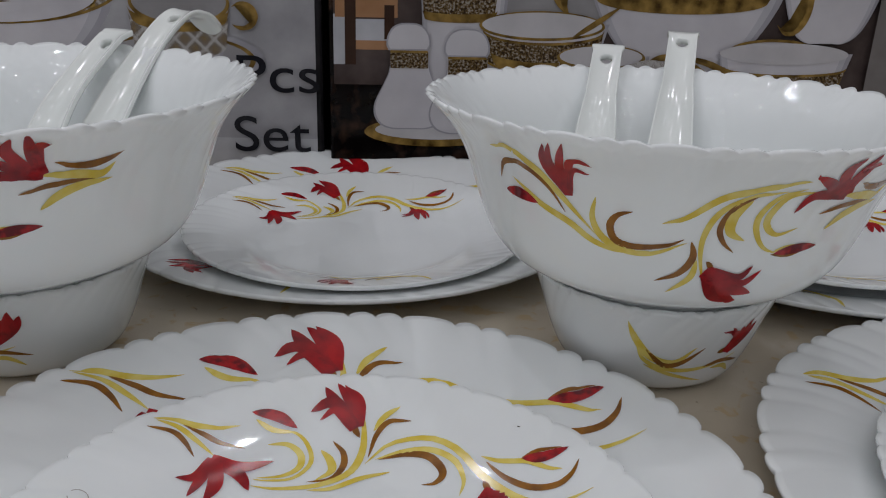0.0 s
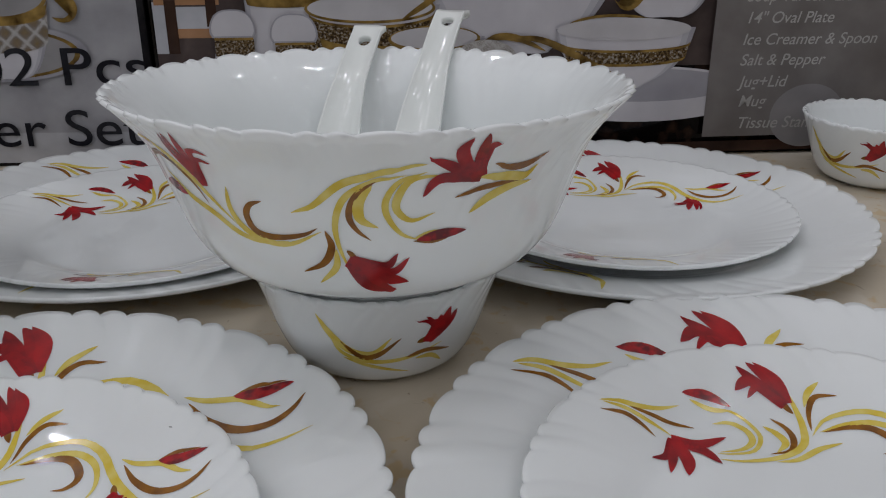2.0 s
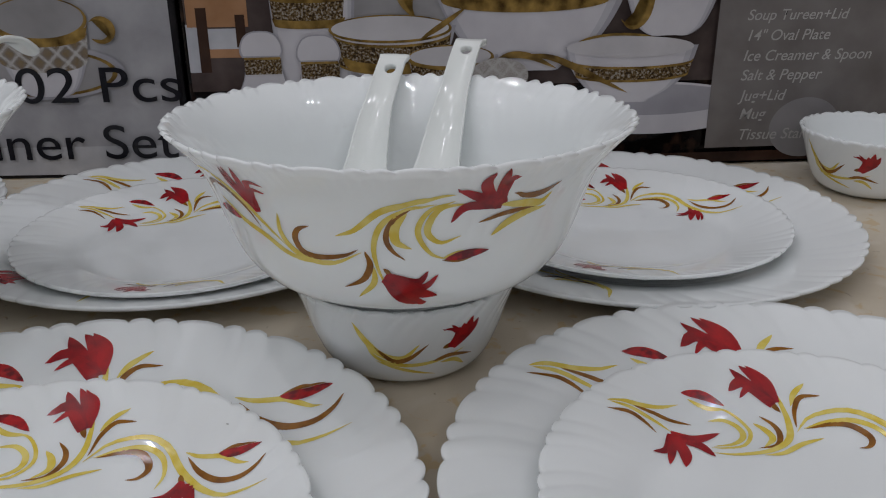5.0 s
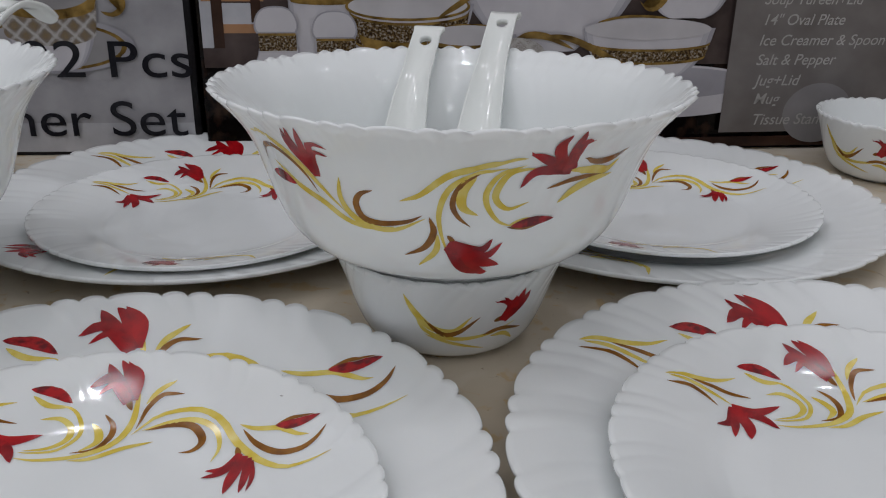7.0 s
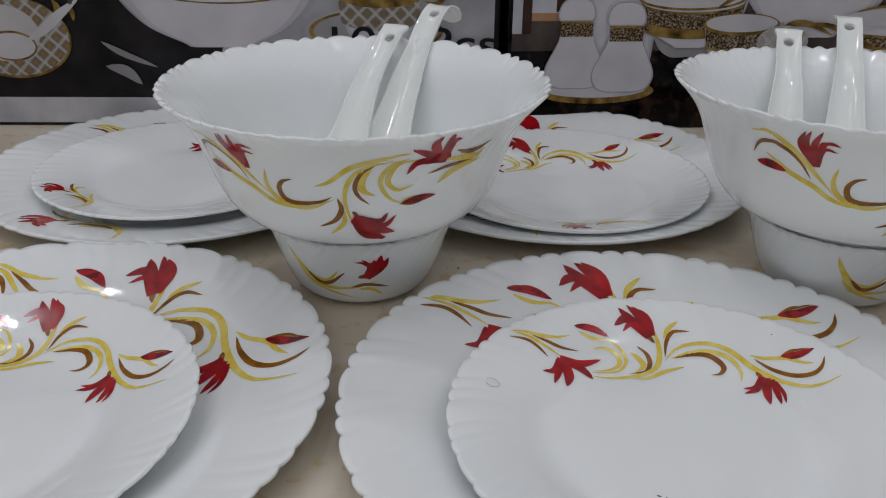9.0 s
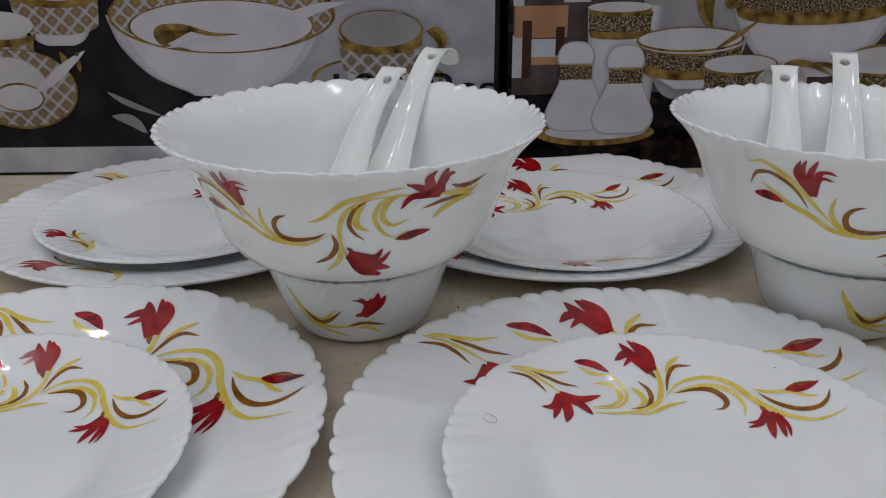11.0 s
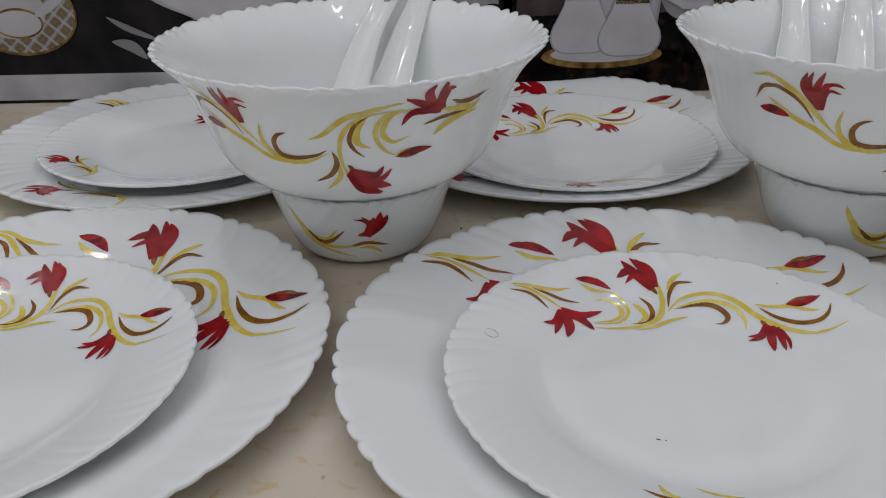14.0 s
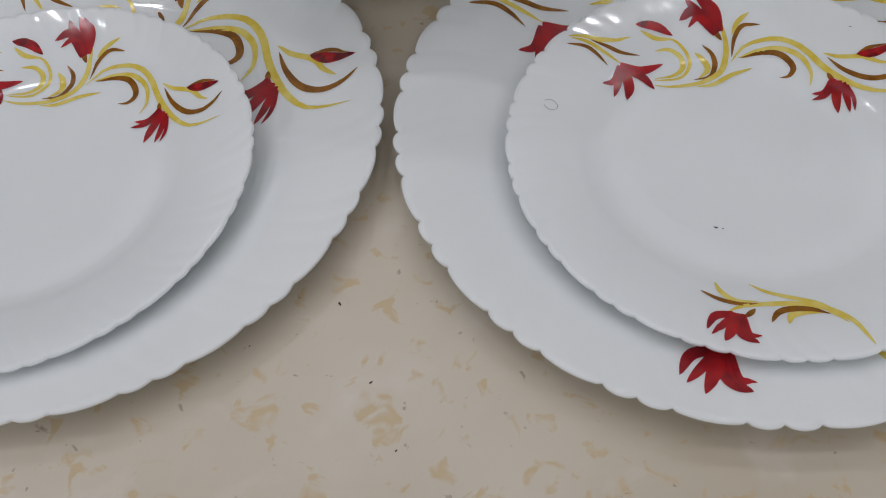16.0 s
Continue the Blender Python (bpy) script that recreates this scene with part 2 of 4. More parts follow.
def tail_motif(put):
    put("y", 2.0, (-10.5, -60.6), (-5.0, -64.9), (3.8, -68.4), (10.7, -71.0), (15.7, -75.0))
    put("y", 2.2, (-22.9, -60.0), (-21.7, -65.5), (-17.4, -69.6), (-9.8, -69.8))
    put("y", 2.4, (-22.1, -75.2), (-16.0, -72.3), (-6.2, -71.0), (5.1, -71.3), (13.7, -74.2), (19.5, -79.9), (21.7, -86.0), (23.3, -91.5))
    put("n", 1.9, (-29.2, -64.9), (-24.0, -68.7), (-16.7, -71.1), (-10.0, -70.7))
    put("y", 2.7, (-2.2, -80.7), (0.1, -76.7), (5.1, -75.1), (11.4, -75.8))
    put("n", 2.7, (-7.9, -80.1), (-4.2, -75.2), (1.7, -73.5), (8.1, -74.1), (13.1, -76.5))
    put("y", 1.2, (12.5, -75.3), (15.6, -77.6), (17.8, -80.6))
    put("n", 2.0, (-16.4, -77.6), (-14.1, -75.8), (-11.8, -73.4))
    put("t", 3.9, (-20.0, -76.2), (-26.7, -77.4), (-31.1, -83.4))
    put("p", 3.1, (-20.1, -76.8), (-25.4, -81.8), (-29.9, -85.7))
    put("p", 2.9, (-17.0, -76.4), (-17.1, -85.1), (-12.8, -86.6))
    put("p", 5.0, (-18.4, -75.9), (-19.4, -85.1), (-14.5, -89.5))
    put("p", 4.5, (-19.3, -75.6), (-22.7, -83.6), (-26.2, -89.2))


def bowl_motif(put):
    put("y", 2.9, (-74.7, 103.9), (-66.4, 105.2), (-59.6, 100.2), (-54.3, 94.8), (-48.0, 87.8), (-39.5, 78.8))
    put("y", 2.5, (-70.2, 93.3), (-64.0, 89.1), (-58.7, 85.4), (-48.6, 81.2), (-40.5, 76.0), (-31.4, 73.8), (-21.5, 75.3))
    put("n", 2.0, (-76.7, 91.3), (-72.1, 97.8), (-66.3, 99.9), (-60.2, 97.5), (-54.4, 92.2), (-49.6, 84.6))
    put("b", 4.4, (-74.9, 87.1), (-67.5, 87.3), (-60.3, 85.5))
    put("t", 3.3, (-47.9, 91.5), (-53.7, 101.2), (-51.2, 110.3))
    put("p", 2.7, (-47.9, 91.7), (-51.5, 102.6), (-49.1, 110.7))
    put("p", 3.1, (-47.4, 91.6), (-45.2, 104.1), (-38.9, 104.3))
    put("p", 2.1, (-47.5, 91.9), (-45.0, 100.8), (-39.8, 100.8))
    put("p", 3.1, (-47.6, 91.2), (-48.9, 101.5), (-45.0, 111.2))
    put("y", 2.5, (-38.8, 92.7), (-40.2, 85.0), (-37.5, 78.5), (-30.6, 74.6), (-21.2, 74.3), (-10.3, 79.7))
    put("n", 2.5, (-27.4, 89.2), (-32.0, 87.2), (-34.4, 82.9), (-32.6, 77.7), (-26.1, 76.3), (-16.7, 78.0), (-11.3, 80.9))
    put("y", 2.4, (-18.5, 86.1), (-11.4, 89.2), (-2.8, 96.8), (5.7, 100.2), (13.8, 102.4), (19.8, 103.7))
    put("y", 1.9, (14.5, 99.5), (5.6, 97.8), (-2.1, 92.1), (-5.6, 83.3), (-5.2, 74.1), (-2.0, 62.9))
    put("y", 3.1, (5.6, 96.3), (1.8, 90.4), (2.0, 84.4), (7.1, 81.3))
    put("n", 1.8, (6.7, 97.7), (1.2, 93.4), (-1.4, 86.1), (0.6, 80.6), (4.8, 76.7))
    put("y", 1.9, (20.0, 100.5), (13.1, 97.5), (9.4, 91.2), (9.7, 85.3), (13.9, 78.8), (19.6, 76.1))
    put("y", 2.3, (24.0, 98.8), (16.3, 98.0), (12.8, 92.3), (12.5, 87.3), (16.9, 83.4), (23.7, 85.6))
    put("y", 2.0, (18.3, 76.9), (23.4, 78.2), (29.5, 78.5))
    put("n", 1.4, (17.8, 75.8), (24.5, 75.2), (30.6, 76.7))
    put("b", 3.7, (18.9, 76.2), (26.9, 77.5), (35.0, 77.9))
    put("n", 2.6, (39.2, 100.9), (47.0, 98.4), (52.9, 99.1), (58.3, 102.0))
    put("y", 3.2, (35.4, 96.7), (43.9, 95.7), (52.3, 94.2), (56.4, 97.8))
    put("n", 1.8, (29.2, 90.2), (36.7, 92.3), (43.5, 93.0), (51.0, 92.5))
    put("y", 3.2, (34.7, 83.9), (40.3, 88.5), (47.2, 91.1), (56.1, 91.9))
    put("n", 2.4, (-9.0, 80.3), (-7.7, 74.2), (-11.1, 67.8), (-18.9, 63.7))
    put("y", 2.2, (-6.3, 73.5), (-7.3, 66.1), (-14.3, 59.0))
    put("n", 1.7, (-3.0, 73.1), (-1.4, 71.2), (0.4, 67.5))
    put("t", 4.0, (36.2, 96.5), (24.2, 97.6), (19.6, 91.3))
    put("p", 3.8, (36.0, 97.1), (26.4, 101.7), (19.7, 106.1))
    put("p", 3.4, (35.3, 100.3), (35.0, 107.7), (38.3, 109.1))
    put("p", 4.1, (36.3, 97.0), (33.7, 105.5), (32.5, 113.1))
    put("p", 4.1, (34.9, 96.5), (28.0, 106.3), (29.1, 112.4))
    put("t", 3.7, (-1.5, 69.9), (9.0, 66.8), (13.1, 71.5))
    put("p", 3.7, (-0.5, 68.9), (11.0, 64.2), (16.9, 69.7))
    put("p", 4.2, (-1.7, 67.6), (9.4, 56.9), (13.4, 55.9))
    put("p", 4.6, (-2.6, 68.3), (2.7, 58.6), (10.5, 55.0))
    put("p", 6.5, (-3.1, 69.0), (8.3, 62.2), (17.5, 59.4))


def cup_motif(put):
    put("y", 3.0, (-16.4, 37.9), (-13.6, 29.5), (-7.7, 21.7), (0.5, 20.4), (6.7, 27.5))
    put("n", 2.4, (-10.2, 25.7), (-3.8, 18.6), (2.5, 19.7), (10.0, 27.0))
    put("y", 2.0, (-13.7, 28.9), (-10.1, 20.0), (0.2, 16.0), (13.2, 16.9), (25.5, 21.2))
    put("y", 1.6, (-10.5, 17.9), (0.0, 13.5), (14.0, 9.1))
    put("n", 2.0, (12.1, 17.1), (19.8, 18.9), (30.5, 16.0))
    put("y", 2.0, (15.7, 15.7), (21.8, 15.6), (27.7, 11.0))
    put("n", 2.5, (15.6, 23.7), (18.4, 24.6), (21.8, 24.5))
    put("t", 2.6, (18.5, 23.4), (20.7, 31.4), (14.3, 34.8))
    put("p", 3.0, (18.5, 23.4), (21.7, 30.6), (17.5, 35.8))
    put("p", 4.8, (19.1, 23.8), (24.4, 31.2), (25.6, 38.0))
    put("p", 4.4, (19.8, 23.5), (26.2, 29.9), (28.6, 35.9))
    put("p", 5.7, (19.1, 23.5), (22.9, 28.5), (22.5, 35.2))


def catmull(points, n):
    return smooth_profile(points, n)


def ribbon(points, width, skew=0.9):
    """A tapered brush stroke as left and right edge."""
    line = catmull([(*p,) for p in points], 22 if len(points) > 3 else 14)
    tangent = np.gradient(line, axis=0)
    tangent /= np.linalg.norm(tangent, axis=1)[:, None] + 1e-9
    normal = np.stack([-tangent[:, 1], tangent[:, 0]], 1)
    s = np.linspace(0, 1, len(line))
    w = (width / 2 * np.sin(np.pi * s ** skew) ** 0.8)[:, None] + 0.08
    return line - normal * w, line + normal * w


def add_strip(bm, left, right, lay, height):
    """A strip of faces between two edges, three across, laid on the vessel by lay(u, v, height)."""
    rows = []
    for a, b in zip(left, right):
        rows.append([bm.verts.new(lay(*(a + (b - a) * f), height)) for f in (0, 0.5, 1)])
    for r0, r1 in zip(rows, rows[1:]):
        for i in range(2):
            bm.faces.new((r0[i], r1[i], r1[i + 1], r0[i + 1]))


def petal(points, width):
    """A petal from the flower's base to its tip, as left and right edge: full below, drawn out to a point."""
    line = catmull([(*p,) for p in points], 14)
    tangent = np.gradient(line, axis=0)
    tangent /= np.linalg.norm(tangent, axis=1)[:, None] + 1e-9
    normal = np.stack([-tangent[:, 1], tangent[:, 0]], 1)
    f = np.linspace(0, 1, len(line))
    w = (width * 0.46 * (0.55 + 1.3 * f) * (1 - f) ** 0.85 / 0.72)[:, None] + 0.03
    return line - normal * w, line + normal * w


def print_motif(vessel, motif, lay, scale=1.0, turn=0.0, drop=0.0, shift=(0.0, 0.0)):
    """Lay the printed flowers and scrolls on a vessel, each as a part of its own."""
    c, s = math.cos(radians(turn)), math.sin(radians(turn))

    def place(x, y):
        return scale * (c * x - s * y) + shift[0], scale * (s * x + c * y) + shift[1] - drop

    marks, tulips = [], []
    motif(lambda *mark: marks.append(mark))
    for laid, (kind, width, *pts) in enumerate(marks):
        pts = [place(x, y) for x, y in pts]
        height = 0.00007 + 0.000004 * laid
        if kind in "tp":
            if kind == "t":
                tulips.append(bmesh.new())
            left, right = petal(pts, width * scale)
            add_strip(tulips[-1], left, right, lay, height + 0.00004)
            continue
        bm = bmesh.new()
        left, right = ribbon(pts, width * scale)
        add_strip(bm, left, right, lay, height + (0.00004 if kind == "b" else 0))
        mat, name, label = {"y": (YELLOW, "scroll_print", "yellow scroll print"), "n": (BROWN, "leaf_print", "brown leaf print"), "b": (BUD, "bud_print", "red bud print")}[kind]
        part(name, bm, mat, vessel, label)
    for bm in tulips:
        part("tulip_print", bm, RED, vessel, "dark red tulip print")


def plate_lay(profile, shape):
    """Lays a point of the print on the fluted top of a plate."""
    def lay(x, y, height):
        r = math.hypot(x, y) / 1000
        rim = profile[-1][0]
        r2 = min(r, rim - 0.0012)
        k = r2 / r if r else 1
        w = flute_weight(r2, 0, rim, shape["inner"])
        s = scallop(math.atan2(y, x) + shape["twist"] * (1 - w), shape["lobes"], shape["phase"])
        rr = r2 - shape["depth"] * w * (1 - s)
        k *= rr / r2 if r2 else 1
        return Vector((x / 1000 * k, y / 1000 * k, profile_at(profile, r2) - shape["lift"] * w * (1 - s) + height))
    return lay


def bowl_lay(profile, radius, shape):
    """Wraps a point of the print round the fluted outside of a bowl."""
    def lay(u, v, height):
        a = u / radius
        v = min(v / 1000, profile[-1][1] - 0.0012)
        r = float(np.interp(v, [p[1] for p in profile], [p[0] for p in profile]))
        rim = profile[-1][0]
        w = max(0.0, min(1.0, (r - shape["inner"]) / (rim - shape["inner"]))) ** 1.4
        s = scallop(a - math.pi / 2 + shape["twist"] * (1 - w), shape["lobes"], shape["phase"])
        rr = r - shape["depth"] * w * (1 - s) + height * 1.5
        return Vector((rr * math.sin(a), -rr * math.cos(a), v - shape["lift"] * w * (1 - s)))
    return lay


def build_plate(name, label, profile, foot, shape, thick=0.0024):
    """A scalloped plate: the line runs from the middle over the top to the rim and back below to the foot ring. Metres."""
    top = smooth_profile(profile, 46)
    rim_r, rim_z = top[-1]
    under = [(r - 0.0006, z - thick) for r, z in top[::-1] if r > foot + 0.006]
    line = list(map(tuple, top[1:])) + [(rim_r + 0.0005, rim_z - 0.0006), (rim_r + 0.0004, rim_z - 0.0017)] + under + [(foot + 0.003, 0.0), (foot - 0.002, 0.0), (foot - 0.004, 0.0012), (0.004, 0.0012)]
    weights = [flute_weight(r, z, rim_r, shape["inner"]) for r, z in line]
    ob = new(name, fluted_lathe(line, weights, shape["lobes"], shape["depth"], shape["twist"], shape["lift"], shape["phase"]))
    tagged(ob, label, "plate")
    return ob, [tuple(p) for p in top]


DINNER = [(0.0, 0.0034), (0.04, 0.0034), (0.078, 0.0036), (0.088, 0.0050), (0.098, 0.0082), (0.115, 0.0122), (0.1350, 0.0160)]
SMALL = [(0.0, 0.0032), (0.03, 0.0032), (0.052, 0.0034), (0.060, 0.0046), (0.068, 0.0074), (0.082, 0.0115), (0.0950, 0.0147)]


def plate_stack(group, big, small, phases, big_print, small_print, tails=(0, 0)):
    """A dinner plate with a smaller plate set on it. big, small: centres; prints: size, turn and shift of the flowers; tails: turn of the sprig opposite."""
    for name, label, spot, z, profile, foot, phase, (size, turn, shift), tail, tail_size in (
            ("dinner_plate", "white scalloped opal glass dinner plate with red tulip print", big, 0.0, DINNER, 0.072, phases[0], big_print, tails[0], 1.354),
            ("side_plate", "white opal glass side plate with tulip print on a dinner plate", small, 0.0038, SMALL, 0.048, phases[1], small_print, tails[1], 0.985)):
        large = z == 0.0
        shape = dict(lobes=LOBES_PLATE if large else LOBES_SMALL, depth=0.0023 if large else 0.0013, inner=0.084 if large else 0.058, twist=0.12, lift=0.0011 if large else 0.0007, phase=radians(phase))
        plate, line = build_plate(name, label, profile, foot, shape)
        plate.matrix_basis = pose(*spot, z)
        tagged(plate, group=group)
        lay = plate_lay(line, shape)
        print_motif(plate, plate_motif, lay, size, turn, shift=shift)
        print_motif(plate, tail_motif, lay, tail_size, tail)


plate_stack("front row of plates", (-0.0303, 0.1952), (-0.0249, 0.1776), (162.5, 5), (1.436, 4.2, (-0.5, -4.7)), (0.985, 0, (0, 0)), (3.1, 0))
plate_stack("front row of plates", (0.2425, 0.2102), (0.2349, 0.1988), (184.5, 12), (1.40, 4, (2.0, -4.0)), (0.988, -0.4, (3.0, -4.3)), (3, 0))
plate_stack("front row of plates", (-0.3050, 0.1980), (-0.3160, 0.1740), (353.0, 3), (1.404, -16.6, (3.6, -5.5)), (0.970, -6.8, (0, 1.5)), (-17, -6.8))
plate_stack("back row of plates", (-0.0480, 0.4757), (-0.0425, 0.4460), (2, 9), (1.40, 2, (0, -5)), (0.955, 17.5, (0.5, -1.0)), (-24, 13))
plate_stack("back row of plates", (0.2240, 0.4748), (0.2200, 0.4636), (7, 14), (1.39, -3, (0, -8)), (0.954, -9.8, (0, 0)), (-30, -9))
plate_stack("back row of plates", (-0.3075, 0.4640), (-0.3068, 0.4540), (11, 4), (1.40, 2, (0, -5)), (0.955, -42, (0, 0)), (-17, -43))

BOWL_OUT = [(0.030, 0.030), (0.038, 0.034), (0.0435, 0.0395), (0.0482, 0.0440), (0.0532, 0.0466), (0.0618, 0.0515), (0.069, 0.060), (0.0735, 0.070), (0.0772, 0.0808), (0.0813, 0.0922), (0.087, 0.102), (0.0975, 0.1135)]
CUP_OUT = [(0.026, 0.0), (0.0335, 0.0035), (0.038, 0.0085), (0.0425, 0.019), (0.0465, 0.0315), (0.0512, 0.0440)]


def build_bowl(name, label, outline, lobes, depth, inner, thick, phase=0.0):
    """A footed bowl with a scalloped rim: up the outside, over the rim and down the inside. Local z starts at the foot."""
    z0 = outline[0][1]
    out = smooth_profile([(r, z - z0) for r, z in outline], 40)
    rim_r, rim_z = out[-1]
    inside = [(r - thick, z + (thick * 0.3 if z < rim_z - 0.004 else 0.0)) for r, z in out[::-1] if z > 0.004 and r > thick + 0.01]
    line = [(0.004, 0.0015), (out[0][0] - 0.004, 0.0015), (out[0][0] - 0.002, 0.0)] + list(map(tuple, out)) + [(rim_r - thick * 0.35, rim_z + 0.0009)] + inside + [(inside[-1][0] * 0.8, 0.0052), (0.004, 0.0048)]
    weights = [max(0.0, min(1.0, (r - inner) / (rim_r - inner))) ** 1.4 for r, z in line]
    me = fluted_lathe(line, weights, lobes, depth, 0.25, 0.0022, phase)
    return tagged(new(name, me), label, "bowl"), [tuple(p) for p in out]


def bowl_stack(x, y, turn, cup_turn, lean, rise, shift=(0.0, 0.0)):
    bowl, line = build_bowl("serving_bowl", "white scalloped opal glass serving bowl nested in a dessert bowl", BOWL_OUT, LOBES_BOWL, 0.0028, 0.074, 0.0030, radians(222))
    bowl.matrix_basis = pose(x, y, BOWL_OUT[0][1] + rise, lean, 0, 0) @ pose(0, 0, 0, 0, 0, turn)
    tagged(bowl, group="stacked bowls")
    lifted = bowl_lay(line, 75.0, dict(lobes=LOBES_BOWL, depth=0.0028, inner=0.074, twist=0.25, lift=0.0022, phase=radians(222)))
    print_motif(bowl, bowl_motif, lifted, drop=1000 * BOWL_OUT[0][1], shift=shift)
    small_bowl(x, y, cup_turn)


def small_bowl(x, y, turn, label="white opal glass dessert bowl with tulip print under a serving bowl"):
    cup, line = build_bowl("dessert_bowl", label, CUP_OUT, LOBES_CUP, 0.0014, 0.043, 0.0026)
    cup.matrix_basis = pose(x, y, 0, 0, 0, turn)
    tagged(cup, group="dessert bowls")
    print_motif(cup, cup_motif, bowl_lay(line, 40.0, dict(lobes=LOBES_CUP, depth=0.0014, inner=0.043, twist=0.25, lift=0.0022, phase=0.0)))


bowl_stack(0.0922, 0.327, 0, 0, -1.8, -0.001, (-0.8, -1.0))
bowl_stack(-0.1682, 0.3223, 6, -19, 0, 0.0)
small_bowl(0.4147, 0.5637, -62, label="white opal glass dessert bowl with tulip print on the tabletop")


def lint_fibre(x, y, z, size):
    """A thin curl of lint: a fine tube along an open loop."""
    data = bpy.data.curves.new("lint_fibre", "CURVE")
    data.dimensions, data.bevel_depth, data.bevel_resolution = "3D", 0.00012, 1
    line = data.splines.new("POLY")
    line.points.add(21)
    for i, p in enumerate(line.points):
        a = 0.6 + 5.4 * i / 21
        p.co = (size * math.cos(a) * 1.15, size * math.sin(a), 0.0002, 1)
    data.materials.append(LINT)
    ob = new("lint_fibre", data)
    ob.matrix_basis = pose(x, y, z, 0, 0, 161) @ pose(0, 0, 0, 0, -16, 0)
    return tagged(ob, "thin curled grey lint fibre on a white side plate", "lint")


def soup_spoon(x, y, z, tx, ty, tz, curl):
    """A porcelain soup spoon: a deep blade that runs into a channelled handle with a hanging hole. From the blade's low point to the hole."""
    reach, rise, heading = math.hypot(tx - x, ty - y), tz - z, math.degrees(math.atan2(ty - y, tx - x))
    spine = smooth_profile([(-0.030, 0.014), (-0.016, 0.004), (0.006, 0.0), (0.026, 0.006), (0.042, 0.018), (reach * 0.70, rise * 0.69), (reach, rise), (reach + 0.007 + curl, rise + 0.005 - curl * 0.3), (reach + 0.011 + curl * 2, rise + 0.006 - curl * 1.3)], 150)
    s = np.linspace(0, 1, len(spine))
    half = np.interp(s, [0, 0.04, 0.12, 0.25, 0.36, 0.46, 0.56, 0.66, 0.78, 0.92, 0.96, 0.98, 0.992, 1.0], [0.003, 0.0105, 0.0185, 0.0225, 0.0215, 0.0165, 0.0102, 0.0072, 0.0070, 0.0080, 0.0077, 0.0068, 0.0050, 0.0015])
    deep = np.interp(s, [0, 0.1, 0.28, 0.42, 0.55, 0.72, 0.84, 1.0], [0.001, 0.009, 0.013, 0.010, 0.0045, 0.0025, 0.0006, 0.0])
    tang = np.gradient(spine, axis=0)
    tang /= np.linalg.norm(tang, axis=1)[:, None]
    across = np.linspace(-1, 1, 23)
    hole = (reach, rise)
    bm = bmesh.new()
    layers = []
    for off in (0.0, -0.0034):
        rows = []
        for i, (px, pz) in enumerate(spine):
            nx, nz = -tang[i][1], tang[i][0]
            row = []
            for a in across:
                edge = 1 - abs(a) ** 6 * 0.35 if off else 1.0
                lift = deep[i] * (a * a) + off * edge
                w = half[i] * a * (1.0 if not off else 1.015)
                row.append(bm.verts.new((px + nx * lift, w, pz + nz * lift)))
            rows.append(row)
        layers.append(rows)
    gone = set()
    for i in range(len(spine) - 1):
        for k in range(22):
            v = [layers[0][i][k], layers[0][i + 1][k], layers[0][i + 1][k + 1], layers[0][i][k + 1]]
            c = sum((q.co for q in v), Vector()) / 4
            if math.hypot(math.hypot(c.x - hole[0], c.z - hole[1]), c.y) < 0.0031:
                gone.add((i, k))
    top_rows, low_rows = layers
    near = int(np.argmin(np.hypot(spine[:, 0] - hole[0], spine[:, 1] - hole[1])))
    along = Vector((tang[near][0], 0, tang[near][1]))
    centre = Vector((hole[0], 0, hole[1]))
    for i in range(1, len(spine) - 1):
        for k in range(1, 22):
            ring = [(i - 1, k - 1) in gone, (i, k - 1) in gone, (i - 1, k) in gone, (i, k) in gone]
            if any(ring) and not all(ring):
                for rows in layers:
                    v = rows[i][k]
                    d, w = (v.co - centre) @ along, v.co.y
                    r = math.hypot(d, w)
                    v.co += (0.0030 / r - 1) * (along * d + Vector((0, w, 0)))
    for i in range(len(spine) - 1):
        for k in range(22):
            if (i, k) in gone:
                for (p, q), other in ((((i, k), (i + 1, k)), (i, k - 1)), (((i + 1, k + 1), (i, k + 1)), (i, k + 1)), (((i, k + 1), (i, k)), (i - 1, k)), (((i + 1, k), (i + 1, k + 1)), (i + 1, k))):
                    if other not in gone:
                        bm.faces.new((top_rows[p[0]][p[1]], top_rows[q[0]][q[1]], low_rows[q[0]][q[1]], low_rows[p[0]][p[1]]))
                continue
            bm.faces.new((top_rows[i][k], top_rows[i + 1][k], top_rows[i + 1][k + 1], top_rows[i][k + 1]))
            bm.faces.new((low_rows[i][k + 1], low_rows[i + 1][k + 1], low_rows[i + 1][k], low_rows[i][k]))
        bm.faces.new((top_rows[i][0], low_rows[i][0], low_rows[i + 1][0], top_rows[i + 1][0]))
        bm.faces.new((top_rows[i + 1][22], low_rows[i + 1][22], low_rows[i][22], top_rows[i][22]))
    for k in range(22):
        bm.faces.new((top_rows[0][k + 1], low_rows[0][k + 1], low_rows[0][k], top_rows[0][k]))
        bm.faces.new((top_rows[-1][k], low_rows[-1][k], low_rows[-1][k + 1], top_rows[-1][k + 1]))
    bmesh.ops.recalc_face_normals(bm, faces=bm.faces)
    ob = mesh_object("soup_spoon", bm, SPOON)
    ob.matrix_basis = pose(x, y, z, 0, 0, heading)
    return tagged(ob, "glossy white porcelain soup spoon standing in a serving bowl", "spoon", "soup spoons")


